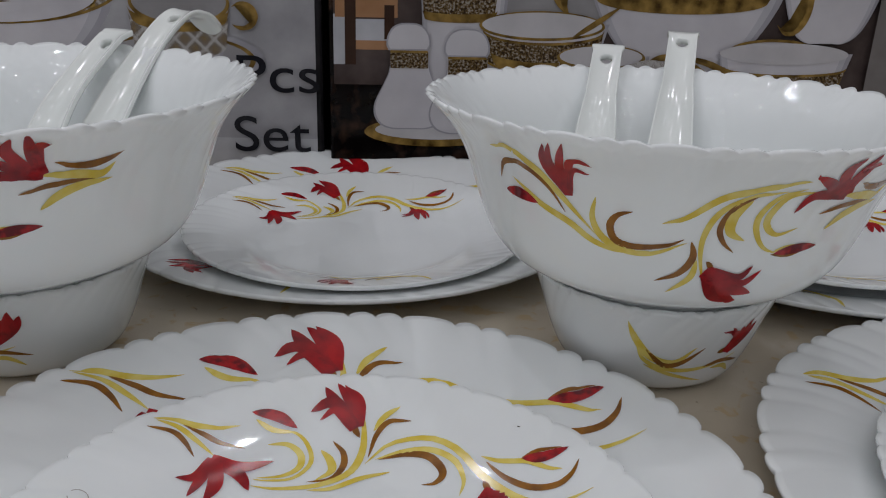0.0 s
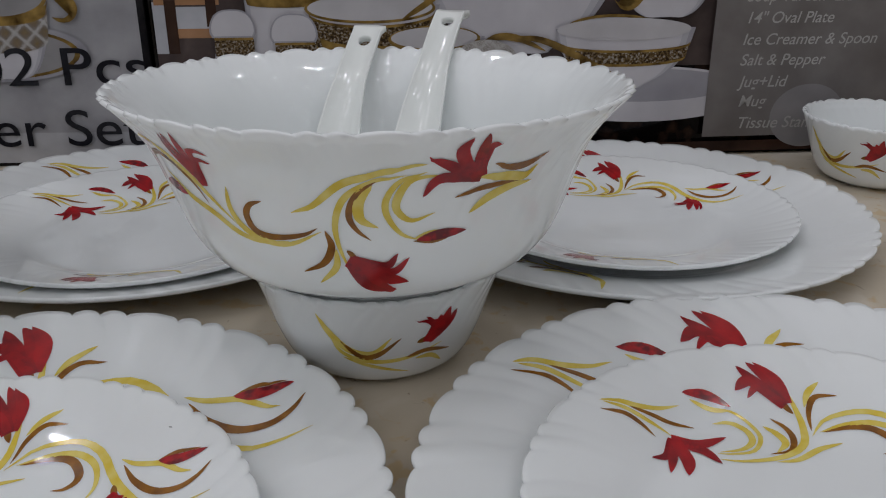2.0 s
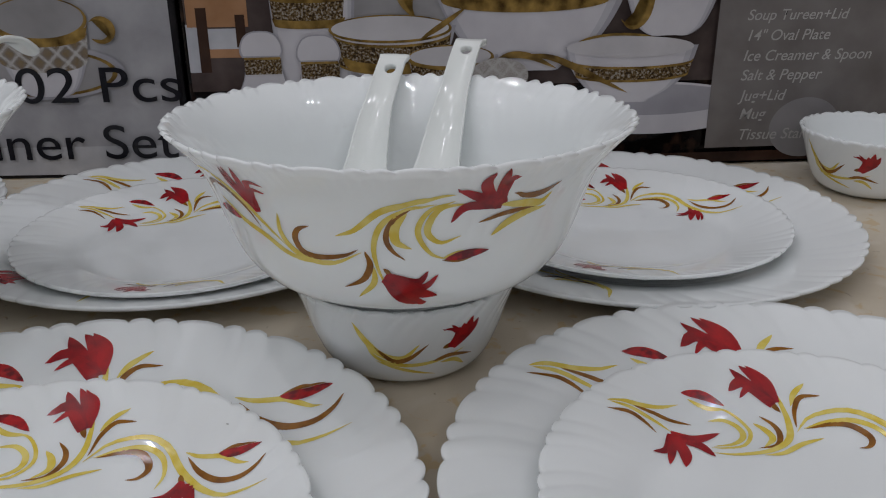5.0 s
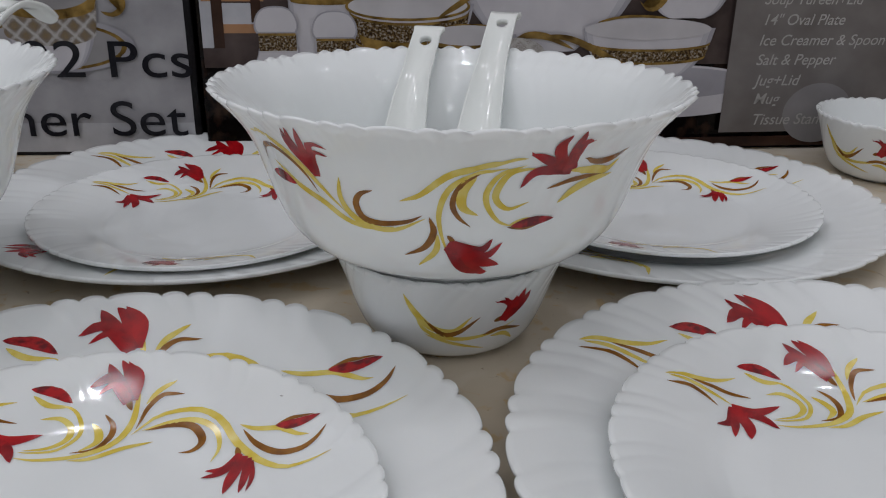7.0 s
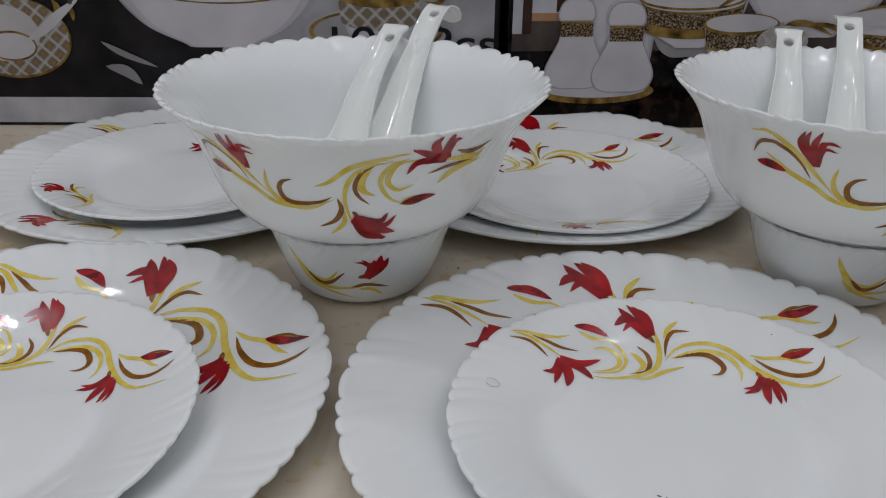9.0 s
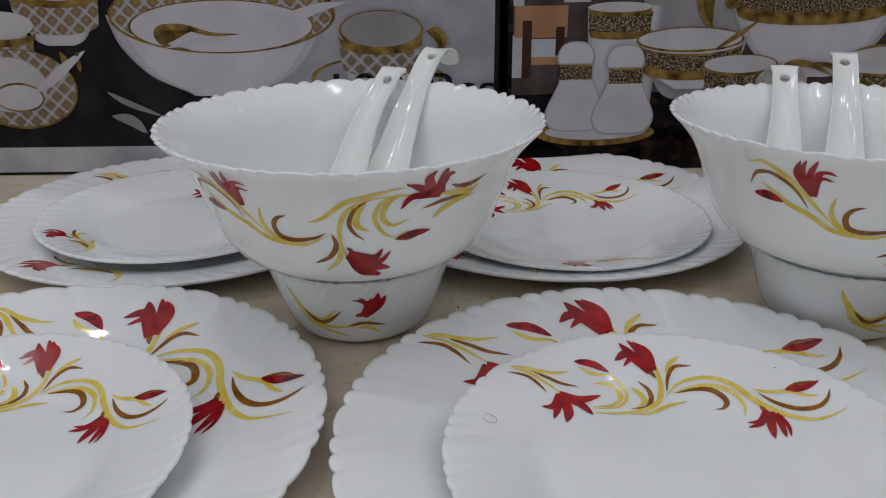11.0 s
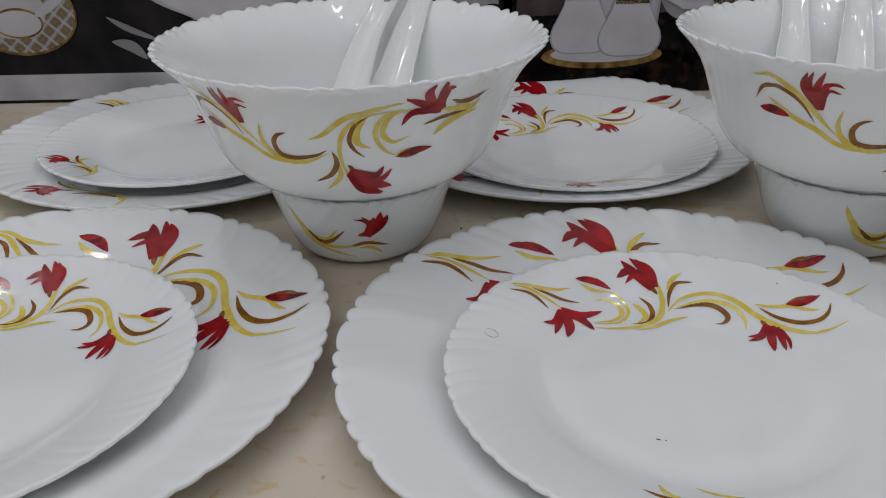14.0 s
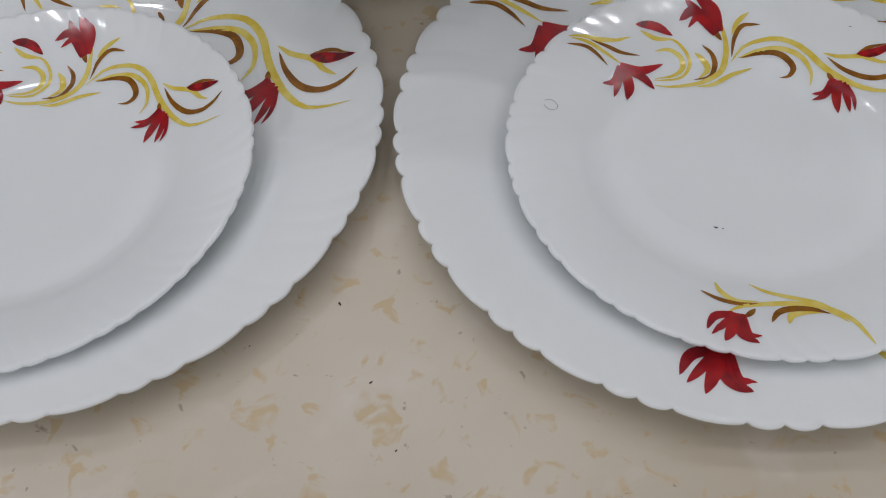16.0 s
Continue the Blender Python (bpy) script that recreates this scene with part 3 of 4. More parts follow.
soup_spoon(-0.196, 0.318, 0.0415, -0.1576, 0.407, 0.1155, 0.000)
soup_spoon(-0.170, 0.326, 0.0490, -0.1318, 0.431, 0.1255, 0.011)
soup_spoon(0.060, 0.330, 0.0415, 0.0821, 0.4207, 0.1135, 0.000)
soup_spoon(0.093, 0.328, 0.0415, 0.1217, 0.4323, 0.1210, 0.003)
lint_fibre(-0.1010, 0.2020, 0.0153, 0.0026)


def print_carton_a(pr):
    pr.panel("label_panel", "label", (-226.2, 64.7), (-218.0, 76.3), (-207.4, 80.8), (-202.4, 94.6), (-190.5, 99.0), (-184.8, 111.1), (-170.9, 114.5), (-160.9, 126.9), (-144.8, 129.7), (-135.0, 142.8), (-121.2, 146.9), (-107.1, 161.8), (2.1, 160.4), (0.3, -5.8), (-233.3, -2.8))
    pr.strip("marble_strip", "marble", -464.5, -11.0, 4.3, 24.6)
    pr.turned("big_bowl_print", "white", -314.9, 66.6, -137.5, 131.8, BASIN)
    pr.oval("big_bowl_rim", "gold", -313.0, 100.9, -132.6, 161.3)
    pr.oval("big_bowl_band", "dim", -310.6, 102.7, -135.3, 159.6)
    pr.oval("big_bowl_line", "gold", -298.0, 101.6, -150.1, 143.0)
    pr.oval("big_bowl_well", "white", -296.3, 102.1, -151.9, 142.1)
    pr.brush("spoon_edge", "gold", 5, (-209.3, 116.2), (-232.0, 116.2), (-254.1, 121.9), (-272.2, 121.4), (-276.2, 115.2), (-269.5, 107.8), (-249.4, 103.9))
    pr.brush("spoon_print", "pale", 5, (-269.7, 106.0), (-251.1, 109.3), (-232.5, 112.2), (-211.9, 112.2))
    pr.brush("spoon_print", "white", 10, (-223.8, 107.9), (-204.9, 113.9), (-176.7, 124.2), (-148.7, 135.2), (-123.6, 140.1))
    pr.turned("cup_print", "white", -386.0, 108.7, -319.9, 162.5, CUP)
    pr.sash("cup_lattice", "dim", -388.0, 125.7, -318.1, 147.9, 9)
    pr.sash("cup_band", "gold", -387.9, 146.7, -313.9, 153.1, 9)
    pr.oval("cup_mouth", "white", -383.1, 143.2, -315.8, 168.4)
    pr.turned("cup_print", "white", -429.4, 75.8, -377.8, 125.0, CUP)
    pr.sash("cup_lattice", "dim", -430.9, 98.8, -374.0, 116.1, 7)
    pr.sash("cup_band", "gold", -430.3, 114.6, -370.6, 120.5, 7)
    pr.oval("cup_mouth", "white", -425.3, 114.2, -372.5, 135.5)
    pr.brush("table_charm", "gold", 5, (-355.8, 103.9), (-352.5, 96.6), (-356.5, 89.3))
    pr.brush("table_charm", "gold", 4, (-345.3, 101.0), (-341.8, 94.6), (-341.2, 87.2))
    pr.oval("saucer_print", "gold", -438.0, 40.9, -345.7, 106.3)
    pr.oval("saucer_band", "dim", -436.4, 42.9, -347.2, 105.4)
    pr.oval("saucer_well", "pale", -429.4, 54.8, -370.0, 99.8)
    pr.oval("spoon_edge", "gold", -414.5, 54.9, -373.7, 79.3)
    pr.oval("spoon_bowl", "white", -413.0, 56.4, -375.3, 77.4)
    pr.brush("spoon_print", "white", 8, (-381.0, 71.2), (-368.0, 78.9), (-351.9, 92.0), (-334.7, 104.5))
    pr.oval("spoon_hole", "dusk", -343.5, 100.0, -340.0, 103.7)
    pr.brush("marble_vein", "veil", 5, (-322.6, 71.0), (-305.9, 61.2), (-279.4, 50.2))
    pr.brush("marble_vein", "veil", 9, (-321.5, 51.0), (-305.7, 46.9), (-294.0, 36.0))
    pr.oval("saucer_print", "shade", -160.3, 60.9, -40.7, 100.5)
    pr.oval("saucer_line", "gold", -155.0, 63.0, -46.4, 97.6)
    pr.oval("saucer_well", "grey", -151.4, 64.9, -50.1, 95.7)
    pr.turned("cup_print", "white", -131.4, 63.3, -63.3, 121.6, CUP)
    pr.sash("cup_lattice", "dim", -131.2, 89.5, -63.7, 109.9, 9)
    pr.sash("cup_band", "gold", -131.8, 107.8, -62.4, 115.4, 9)
    pr.oval("cup_rim", "gold", -130.7, 102.4, -62.5, 134.0)
    pr.oval("cup_mouth", "grey", -128.5, 105.1, -64.7, 133.1)
    pr.hoop("cup_handle", "gold", -64.0, 102.1, -45.9, 118.7)
    pr.letter('102 Pcs', "ink", -146.0, 58.5, 26.0, 134.0)
    pr.letter('Dinner Set', "ink", -203.0, 15.5, 26.0, 190.0)


def print_carton_b(pr):
    pr.strip("wall_print", "dusk", -4.6, 66.8, 395.0, 169.0)
    pr.strip("window_print", "blur", -3.7, 137.1, 11.5, 164.8)
    pr.strip("window_print", "blur", 16.3, 142.6, 37.1, 164.4)
    pr.strip("window_print", "blur", -0.8, 80.7, 11.8, 114.5)
    pr.strip("window_print", "blur", 17.5, 95.6, 41.0, 111.4)
    pr.strip("wall_print", "blur", 43.0, 139.5, 64.4, 163.9)
    pr.strip("chair_print", "orange", 4.3, 112.5, 46.8, 137.3)
    pr.strip("chair_rail", "orange", 16.9, 90.9, 43.5, 97.1)
    pr.strip("chair_post", "brown", 10.8, 80.6, 18.3, 125.8)
    pr.strip("chair_post", "brown", 37.8, 98.2, 44.6, 120.8)
    pr.turned("pitcher_print", "grey", 105.0, 61.8, 192.5, 175.4, CUP)
    pr.turned("mug_print", "white", 62.3, 29.1, 123.0, 136.0, MUG)
    pr.sash("mug_band", "bronze", 62.9, 115.4, 115.5, 132.5, 2.6)
    pr.sash("gilt_band", "gold", 62.3, 130.5, 114.8, 135.2, 2.6)
    pr.sash("gilt_band", "gold", 63.6, 112.7, 115.7, 118.4, 2.6)
    pr.oval("mug_mouth", "pale", 62.6, 131.4, 114.2, 139.5)
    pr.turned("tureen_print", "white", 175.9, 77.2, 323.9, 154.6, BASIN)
    pr.sash("tureen_band", "bronze", 177.8, 132.5, 311.8, 154.5, 9)
    pr.sash("gilt_band", "gold", 179.6, 128.1, 312.6, 138.0, 9)
    pr.sash("gilt_band", "gold", 177.6, 150.3, 308.5, 156.2, 9)
    pr.brush("tureen_handle", "gold", 4.5, (168.5, 150.8), (158.1, 149.7), (152.7, 139.4), (156.8, 126.1), (166.2, 115.6))
    pr.oval("handle_knob", "gold", 172.9, 132.6, 183.5, 144.2)
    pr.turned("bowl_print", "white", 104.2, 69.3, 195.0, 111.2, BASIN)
    pr.sash("bowl_band", "bronze", 105.9, 85.3, 191.7, 106.7, 9)
    pr.sash("gilt_band", "gold", 111.1, 85.4, 187.4, 92.9, 9)
    pr.oval("bowl_rim", "gold", 103.1, 99.1, 192.0, 119.3)
    pr.oval("bowl_mouth", "pale", 105.1, 101.0, 189.9, 118.3)
    pr.brush("spoon_print", "gold", 4, (167.8, 100.6), (184.5, 111.1), (202.7, 123.7))
    pr.turned("cup_print", "white", 160.4, 51.3, 226.3, 89.8, CUP)
    pr.sash("cup_band", "bronze", 161.2, 69.5, 223.5, 86.1, 4)
    pr.oval("cup_rim", "gold", 159.2, 78.9, 223.2, 97.2)
    pr.oval("cup_mouth", "pale", 161.1, 81.8, 220.9, 96.2)
    pr.brush("spoon_print", "gold", 5, (222.1, 83.6), (234.8, 88.9), (250.4, 87.5), (270.1, 78.6))
    pr.oval("bowl_rim", "gold", 283.4, 85.0, 351.7, 103.4)
    pr.oval("bowl_mouth", "pale", 286.6, 86.9, 348.4, 101.4)
    pr.oval("tray_print", "gold", 23.9, 23.2, 124.0, 44.7)
    pr.oval("tray_well", "pale", 31.5, 28.3, 116.8, 42.6)
    pr.turned("shaker_edge", "shade", 30.4, 35.8, 80.8, 81.1, BELL)
    pr.turned("shaker_body", "white", 31.7, 36.8, 79.5, 81.1, BELL)
    pr.strip("shaker_neck", "pale", 42.5, 77.4, 67.9, 92.8)
    pr.strip("shaker_band", "bronze", 42.1, 78.8, 68.3, 90.1)
    pr.strip("gilt_line", "gold", 42.0, 89.4, 67.8, 93.7)
    pr.turned("shaker_edge", "shade", 39.2, 91.1, 69.9, 109.7, DOME)
    pr.turned("shaker_cap", "white", 40.5, 92.1, 68.6, 108.7, DOME)
    pr.turned("shaker_edge", "shade", 69.4, 32.6, 122.0, 78.3, BELL)
    pr.turned("shaker_body", "white", 70.7, 33.6, 120.7, 78.3, BELL)
    pr.strip("shaker_neck", "pale", 82.8, 74.4, 109.6, 89.0)
    pr.strip("shaker_band", "bronze", 82.4, 74.9, 110.0, 86.3)
    pr.strip("gilt_line", "gold", 82.2, 85.6, 109.3, 90.0)
    pr.turned("shaker_edge", "shade", 79.1, 87.3, 111.3, 106.5, DOME)
    pr.turned("shaker_cap", "white", 80.4, 88.3, 110.0, 105.5, DOME)
    pr.turned("jug_print", "white", 310.6, 101.5, 396.7, 200.0, CUP)
    pr.hoop("jug_handle", "gold", 312.5, 107.1, 338.4, 149.5)
    pr.oval("plate_print", "white", 264.4, 26.7, 425.8, 66.8)
    pr.oval("plate_well", "shade", 280.8, 41.5, 409.9, 65.0)
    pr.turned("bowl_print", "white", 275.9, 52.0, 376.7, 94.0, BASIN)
    pr.sash("bowl_band", "bronze", 281.2, 72.5, 373.9, 84.0, 5.5)
    pr.oval("bowl_mouth", "pale", 276.9, 85.3, 373.4, 101.0)
    pr.brush("spoon_print", "gold", 4.7, (240.4, 88.8), (266.4, 86.5), (296.2, 73.1), (324.7, 59.4))
    pr.oval("small_saucer", "dim", 205.0, 60.6, 248.8, 87.5)
    pr.strip("list_panel", "cover", 389.9, 14.3, 599.8, 166.0)
    pr.strip("table_edge", "brown", 199.5, 2.0, 557.1, 10.9)
    pr.oval("plate_ghost", "veil", 440.2, 5.1, 497.0, 52.3)
    pr.letter('9" Salad Bowl', "list", 411.4, 125.7, 7.6)
    pr.letter('Soup Tureen+Lid', "list", 411.4, 111.1, 7.7)
    pr.letter('14" Oval Plate', "list", 412.2, 96.2, 7.9)
    pr.letter('Ice Creamer & Spoon', "list", 411.8, 81.1, 8.0)
    pr.letter('Salt & Pepper', "list", 411.7, 66.5, 8.1)
    pr.letter('Jug+Lid', "list", 413.4, 50.8, 8.3)
    pr.letter('Mug', "list", 414.3, 36.5, 8.4)
    pr.letter('Tissue Stand', "list", 414.8, 20.2, 8.6)


def inks():
    """Printing inks of the cartons: matt varnished paper, each slightly mottled."""
    made = {}
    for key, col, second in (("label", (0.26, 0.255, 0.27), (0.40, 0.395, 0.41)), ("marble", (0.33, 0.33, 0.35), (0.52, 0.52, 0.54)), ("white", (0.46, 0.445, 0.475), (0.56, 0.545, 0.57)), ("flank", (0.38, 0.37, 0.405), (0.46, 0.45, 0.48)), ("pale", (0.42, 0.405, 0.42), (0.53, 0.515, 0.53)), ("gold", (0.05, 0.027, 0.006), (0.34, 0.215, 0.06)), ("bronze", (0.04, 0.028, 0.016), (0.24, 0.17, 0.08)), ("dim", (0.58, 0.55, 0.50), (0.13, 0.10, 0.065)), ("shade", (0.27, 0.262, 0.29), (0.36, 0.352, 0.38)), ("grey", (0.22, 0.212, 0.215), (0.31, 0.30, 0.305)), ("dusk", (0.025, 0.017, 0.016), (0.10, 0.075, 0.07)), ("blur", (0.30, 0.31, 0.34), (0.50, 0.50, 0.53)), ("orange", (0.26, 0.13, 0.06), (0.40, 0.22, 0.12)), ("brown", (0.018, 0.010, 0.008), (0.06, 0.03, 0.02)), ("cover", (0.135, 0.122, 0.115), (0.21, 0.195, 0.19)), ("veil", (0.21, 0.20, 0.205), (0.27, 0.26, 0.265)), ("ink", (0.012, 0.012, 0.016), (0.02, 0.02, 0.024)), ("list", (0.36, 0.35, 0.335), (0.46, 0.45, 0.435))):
        fine = key == "bronze"
        made[key] = material("ink_" + key, col, 0.09, second=second, scale=650 if fine else 90 if key == "gold" else 26, detail=3 if fine else 5, spread=(0.42, 0.60) if fine else (0.3, 0.7), gloss=0.13)
    # the scroll border of the gilt crockery: pale scrolls and gilt on brown
    ramp = made["bronze"].node_tree.nodes["Color Ramp"].color_ramp
    ramp.elements[0].position, ramp.elements[0].color = 0.40, (0.03, 0.019, 0.011, 1)
    ramp.elements[1].position, ramp.elements[1].color = 0.50, (0.13, 0.08, 0.028, 1)
    ramp.elements.new(0.56).color = (0.16, 0.12, 0.08, 1)
    ramp.elements.new(0.62).color = (0.30, 0.275, 0.24, 1)
    # the lace border: pale lines round brown cells with a gilt dot in each
    n, l = made["dim"].node_tree.nodes, made["dim"].node_tree.links
    cells = n.new("ShaderNodeTexVoronoi")
    cells.feature = "DISTANCE_TO_EDGE"
    cells.inputs["Scale"].default_value, cells.inputs["Randomness"].default_value = 105, 0.0
    wave = n.new("ShaderNodeTexNoise")
    wave.inputs["Scale"].default_value = 260
    jitter = n.new("ShaderNodeMix")
    jitter.data_type, jitter.blend_type = "RGBA", "LINEAR_LIGHT"
    jitter.inputs["Factor"].default_value = 0.004
    turned = n.new("ShaderNodeMapping")
    turned.inputs["Rotation"].default_value = (0, radians(45), 0)
    l.new(n["Texture Coordinate"].outputs["Object"], turned.inputs["Vector"])
    l.new(turned.outputs["Vector"], jitter.inputs["A"])
    l.new(wave.outputs["Color"], jitter.inputs["B"])
    l.new(jitter.outputs["Result"], cells.inputs["Vector"])
    ramp = n["Color Ramp"].color_ramp
    ramp.elements[0].position, ramp.elements[0].color = 0.07, (0.42, 0.405, 0.39, 1)
    ramp.elements[1].position, ramp.elements[1].color = 0.14, (0.10, 0.07, 0.045, 1)
    for at, col in ((0.20, (0.20, 0.175, 0.15, 1)), (0.27, (0.12, 0.08, 0.04, 1)), (0.36, (0.36, 0.23, 0.06, 1))):
        ramp.elements.new(at).color = col
    l.new(cells.outputs["Distance"], n["Color Ramp"].inputs["Fac"])
    return made


INK = inks()


CUP = [(0.0, 0.0), (0.34, 0.0), (0.62, 0.10), (0.84, 0.36), (0.94, 0.66), (1.0, 1.0)]
BASIN = [(0.0, 0.0), (0.26, 0.0), (0.34, 0.05), (0.66, 0.26), (0.90, 0.62), (1.0, 1.0)]
MUG = [(0.0, 0.0), (0.60, 0.0), (0.78, 0.05), (0.86, 0.30), (0.93, 0.65), (1.0, 1.0)]
BELL = [(0.0, 0.0), (0.45, 0.0), (0.76, 0.05), (0.93, 0.15), (1.0, 0.29), (0.95, 0.45), (0.76, 0.67), (0.60, 0.86), (0.54, 1.0)]
DOME = [(0.90, 0.0), (1.0, 0.20), (0.95, 0.52), (0.74, 0.82), (0.40, 0.97), (0.0, 1.0)]


class Printer:
    """Lays flat printed shapes on the front of a carton, one above the other by a hair. Millimetres on the face."""

    def __init__(self, carton, left, right, low, high):
        self.carton, self.left, self.right, self.low, self.high, self.count = carton, left, right, low, high, 0

    def lay(self, name, ink, outline):
        self.count += 1
        depth = -0.0004 - 0.00004 * self.count
        pts = [(min(max(u, self.left), self.right) / 1000, min(max(v, self.low), self.high) / 1000) for u, v in outline]
        bm = bmesh.new()
        vs = [bm.verts.new((u, depth, v)) for u, v in pts]
        bmesh.ops.remove_doubles(bm, verts=vs, dist=1e-6)
        rim = [v for v in vs if v.is_valid]
        if len(rim) > 2:
            bm.faces.new(rim)
            bmesh.ops.triangulate(bm, faces=bm.faces)
            bmesh.ops.recalc_face_normals(bm, faces=bm.faces)
        part(name, bm, INK[ink], self.carton, smooth=False)

    def panel(self, name, ink, *pts):
        self.lay(name, ink, pts)

    def strip(self, name, ink, u0, v0, u1, v1):
        self.lay(name, ink, [(u0, v0), (u1, v0), (u1, v1), (u0, v1)])

    def sash(self, name, ink, u0, v0, u1, v1, sag):
        """A border round a vessel: its lower and upper edge hang through in the middle."""
        def edge(v, inset):
            return [(u0 + inset + (u1 - u0 - 2 * inset) * (0.5 - 0.5 * math.cos(a)), v - sag * math.sin(a)) for a in np.linspace(0, math.pi, 25)]
        inset = (u1 - u0) * 0.035
        self.lay(name, ink, edge(v0, inset) + edge(v1, 0.0)[::-1])
        if ink == "bronze":
            self.lay("gilt_line", "gold", edge(v0, inset) + edge(v0 + 1.8, inset * 0.9)[::-1])
            self.lay("gilt_line", "gold", edge(v1 - 1.8, inset * 0.1) + edge(v1, 0.0)[::-1])

    def oval(self, name, ink, u0, v0, u1, v1):
        self.lay(name, ink, [((u0 + u1) / 2 + (u1 - u0) / 2 * math.cos(a), (v0 + v1) / 2 + (v1 - v0) / 2 * math.sin(a)) for a in np.linspace(0, 2 * math.pi, 49)[:-1]])

    def turned(self, name, ink, u0, v0, u1, v1, shape):
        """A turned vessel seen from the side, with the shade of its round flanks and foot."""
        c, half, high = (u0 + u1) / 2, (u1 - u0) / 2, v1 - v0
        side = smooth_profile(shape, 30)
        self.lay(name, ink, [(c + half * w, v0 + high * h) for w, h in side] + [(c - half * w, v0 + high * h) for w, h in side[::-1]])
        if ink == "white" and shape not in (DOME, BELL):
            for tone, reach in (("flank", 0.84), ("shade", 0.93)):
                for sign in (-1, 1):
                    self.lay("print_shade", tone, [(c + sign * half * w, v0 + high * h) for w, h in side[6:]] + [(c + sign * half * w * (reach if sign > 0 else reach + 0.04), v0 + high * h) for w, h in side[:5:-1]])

    def hoop(self, name, ink, u0, v0, u1, v1):
        t = np.linspace(-0.75 * math.pi, 0.75 * math.pi, 9)
        self.brush(name, ink, 4.5, *[((u0 + u1) / 2 + (u1 - u0) / 2 * math.cos(a), (v0 + v1) / 2 + (v1 - v0) / 2 * math.sin(a)) for a in t])

    def brush(self, name, ink, width, *pts):
        left, right = ribbon(pts, width, 1.0)
        self.lay(name, ink, [tuple(p) for p in left] + [tuple(p) for p in right[::-1]])

    def letter(self, words, ink, u, v, height, wide=0.0):
        self.count += 1
        data = bpy.data.curves.new("lettering", "FONT")
        data.body, data.size = words, height / 1000 / 0.70
        data.offset = 0.00005
        if ink == "list":
            data.shear = 0.25
        data.materials.append(INK[ink])
        ob = new("lettering", data)
        ob.parent = self.carton
        bpy.context.view_layer.update()
        stretch = wide / 1000 / ob.dimensions.x if wide else 1.0
        ob.matrix_basis = Matrix.Translation((u / 1000, -0.0004 - 0.00004 * self.count, v / 1000)) @ pose(0, 0, 0, 90, 0, 0) @ Matrix.Diagonal((stretch, 1, 1, 1))
        return ob


def crockery_carton(label, x, y, turn, left, right):
    carton = tagged(new("carton"), label, "box")
    part("body", box(bmesh.new(), left, 0, 0, right, 0.12, 0.30, bevel=0.002), CARTON, carton, smooth=False)
    carton.matrix_basis = pose(x, y, 0.0, 0, 0, turn)
    return carton


CARTON = material("carton_dark", (0.007, 0.007, 0.008), 0.09, second=(0.020, 0.018, 0.020), scale=30, gloss=0.13)
UMBER = material("carton_umber", (0.004, 0.003, 0.003), 0.09, second=(0.060, 0.031, 0.020), scale=70, detail=8, spread=(0.50, 0.78), gloss=0.13)
carton_a = crockery_carton("dinner-set carton printed with crockery on black and grey marble", -0.082, 0.603, 2.6, -0.62, 0.0)
pr = Printer(carton_a, -617, -5, 3, 297)
print_carton_a(pr)
carton_b = crockery_carton("dinner-set carton printed with gilt crockery and a contents list", -0.076, 0.592, 5.1, 0.0, 0.62)
carton_b.children[0].data.materials[0] = UMBER
pr = Printer(carton_b, 3, 617, 3, 297)
print_carton_b(pr)


# ---- small marks: a curl of grit on a plate and crumbs on the stone ----
GRIT = material("grit", (0.05, 0.04, 0.035), 0.7, second=(0.12, 0.10, 0.08), scale=300)


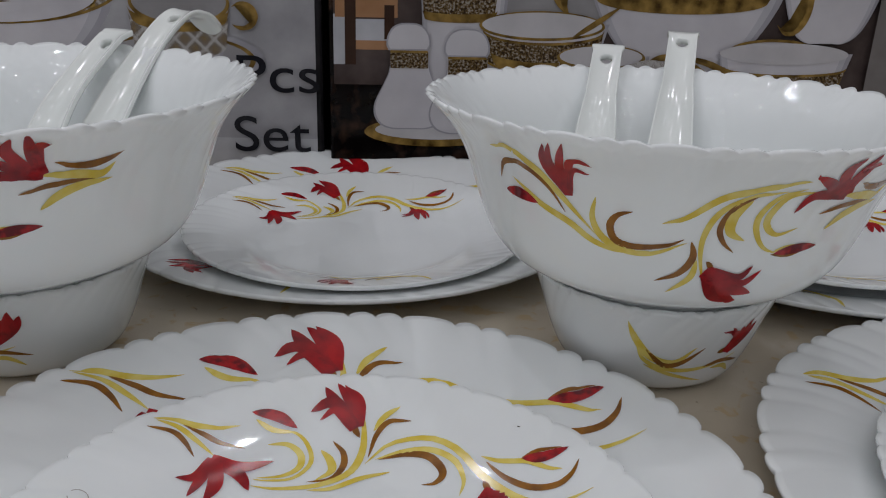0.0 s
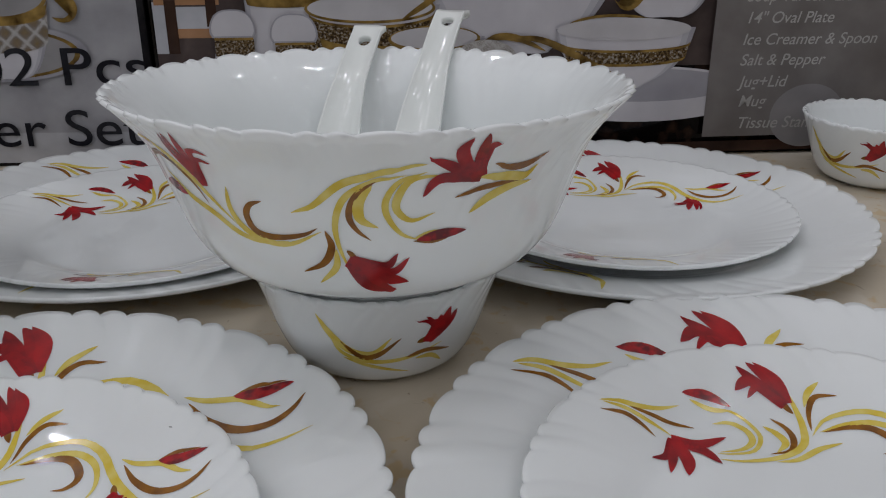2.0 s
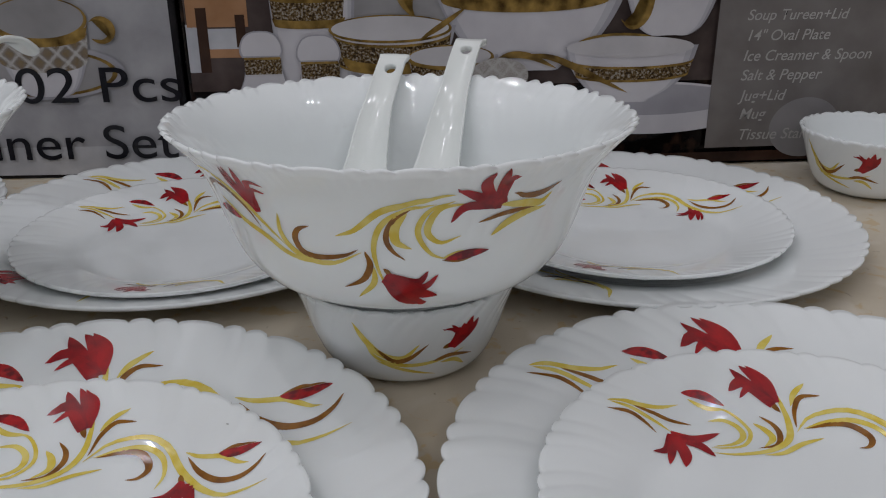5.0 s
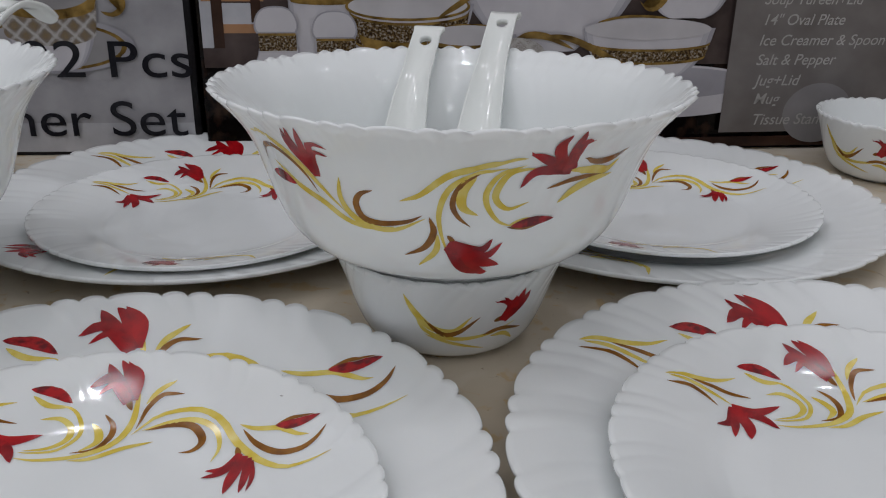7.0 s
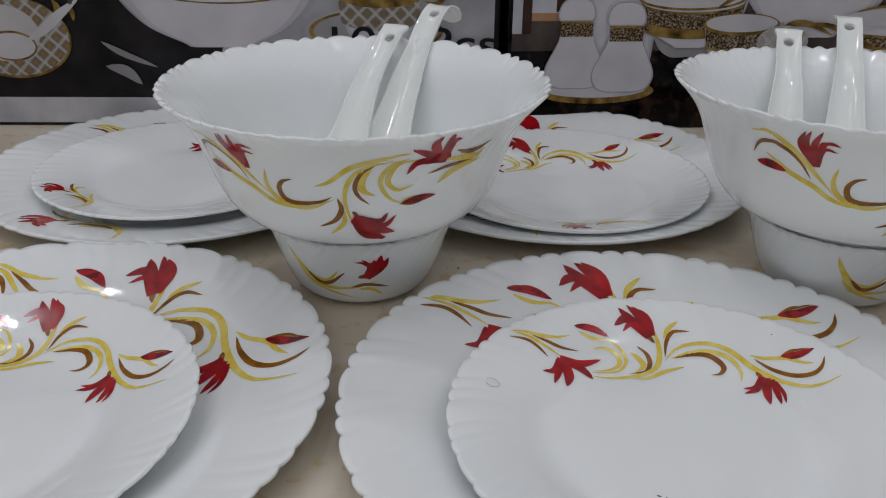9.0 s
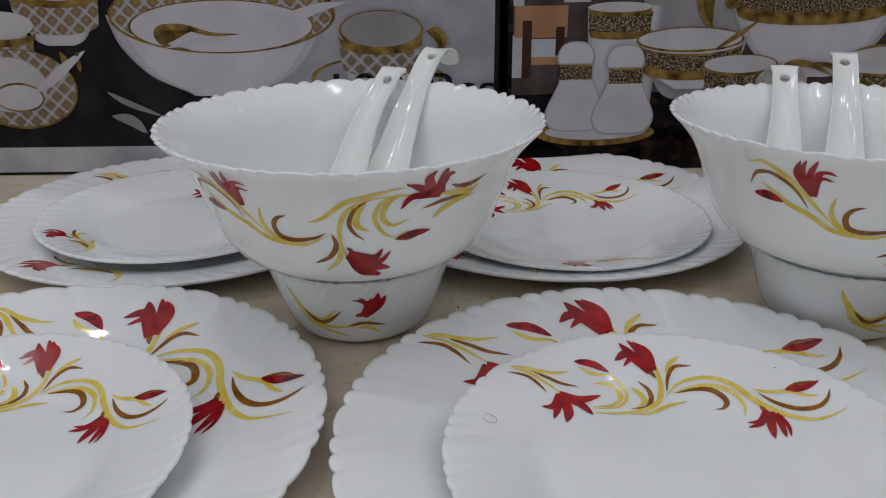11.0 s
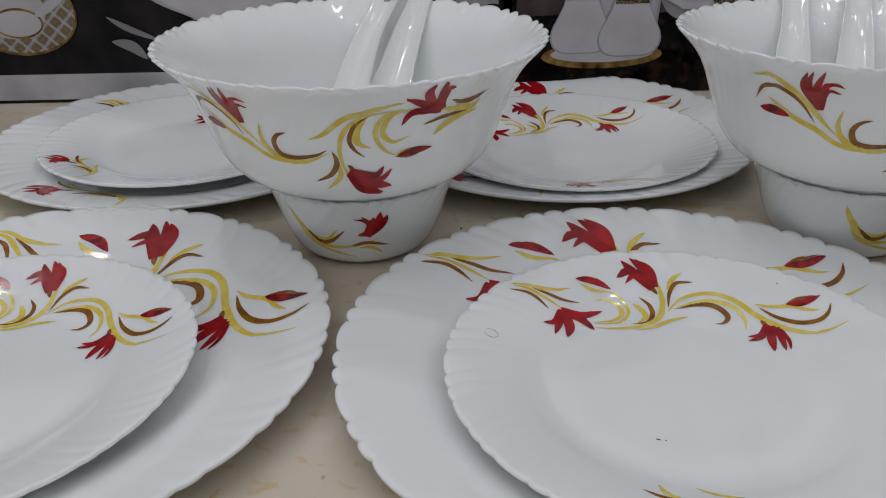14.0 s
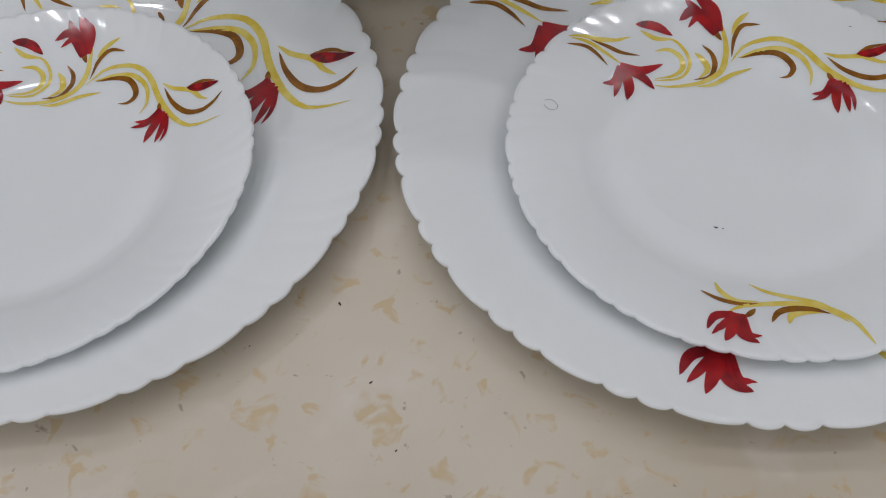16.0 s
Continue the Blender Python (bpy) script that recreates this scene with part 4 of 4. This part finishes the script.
def crumbs(name, label, spots):
    """Flat irregular crumbs of a millimetre or two."""
    bm = bmesh.new()
    for cx, cy, cz, size in spots:
        turn = random.uniform(0, 6.28)
        r = bmesh.ops.create_icosphere(bm, subdivisions=1, radius=1.0)["verts"]
        for v in r:
            q = Vector((v.co.x * size * random.uniform(0.8, 1.5), v.co.y * size * 0.5 * random.uniform(0.6, 1.2), (v.co.z + 0.8) * size * 0.3))
            v.co = Matrix.Rotation(turn, 3, "Z") @ q + Vector((cx, cy, cz))
    return tagged(mesh_object(name, bm, GRIT), label, "crumbs", kind="stuff")


crumbs("table_crumbs", "dark grit and crumbs on the beige stone tabletop", [(-0.1835, 0.1172, 0.0, 0.0009), (-0.17, 0.085, 0.0, 0.0007), (-0.115, 0.336, 0.0, 0.0012), (-0.105, 0.333, 0.0, 0.0006), (-0.16, 0.06, 0.0, 0.0006), (-0.09, 0.03, 0.0, 0.0005), (-0.215, 0.10, 0.0, 0.0005), (0.10, 0.16, 0.0, 0.0006)])
crumbs("plate_grit", "tiny dark grit specks on a white side plate", [(-0.0421, 0.1443, 0.0070, 0.0007), (-0.0395, 0.1438, 0.0070, 0.0004), (-0.0675, 0.1306, 0.0070, 0.0004), (0.0300, 0.2430, 0.0163, 0.0005)])


# ---- ceiling downlights ----
TRIM = material("lamp_trim", (0.70, 0.70, 0.70), 0.35, metal=0.6, second=(0.78, 0.78, 0.78), scale=30)


def downlight():
    """A recessed lamp's ring: a turned trim that hangs a little below the ceiling."""
    line = [(0.042, 0.0), (0.041, -0.022), (0.046, -0.028), (0.056, -0.026), (0.062, -0.012), (0.062, 0.0)]
    verts, faces = [], []
    for r, z in line:
        for k in range(28):
            a = 2 * math.pi * k / 28
            verts.append((r * math.cos(a), r * math.sin(a), z))
    for i in range(len(line) - 1):
        for k in range(28):
            k2 = (k + 1) % 28
            faces.append((i * 28 + k, i * 28 + k2, (i + 1) * 28 + k2, (i + 1) * 28 + k))
    me = bpy.data.meshes.new("downlight")
    me.from_pydata(verts, [], faces)
    me.materials.append(TRIM)
    return tagged(new("downlight", me), "round recessed downlight with a bright metal trim ring", "ceiling lamp", "ceiling downlights")


first_lamp = downlight()
first_lamp.matrix_basis = pose(LAMP_SPOTS[0][0], LAMP_SPOTS[0][1], CEILING_Z)
for lx, ly, share in LAMP_SPOTS[1:]:
    copy_thing(first_lamp, pose(lx, ly, CEILING_Z))
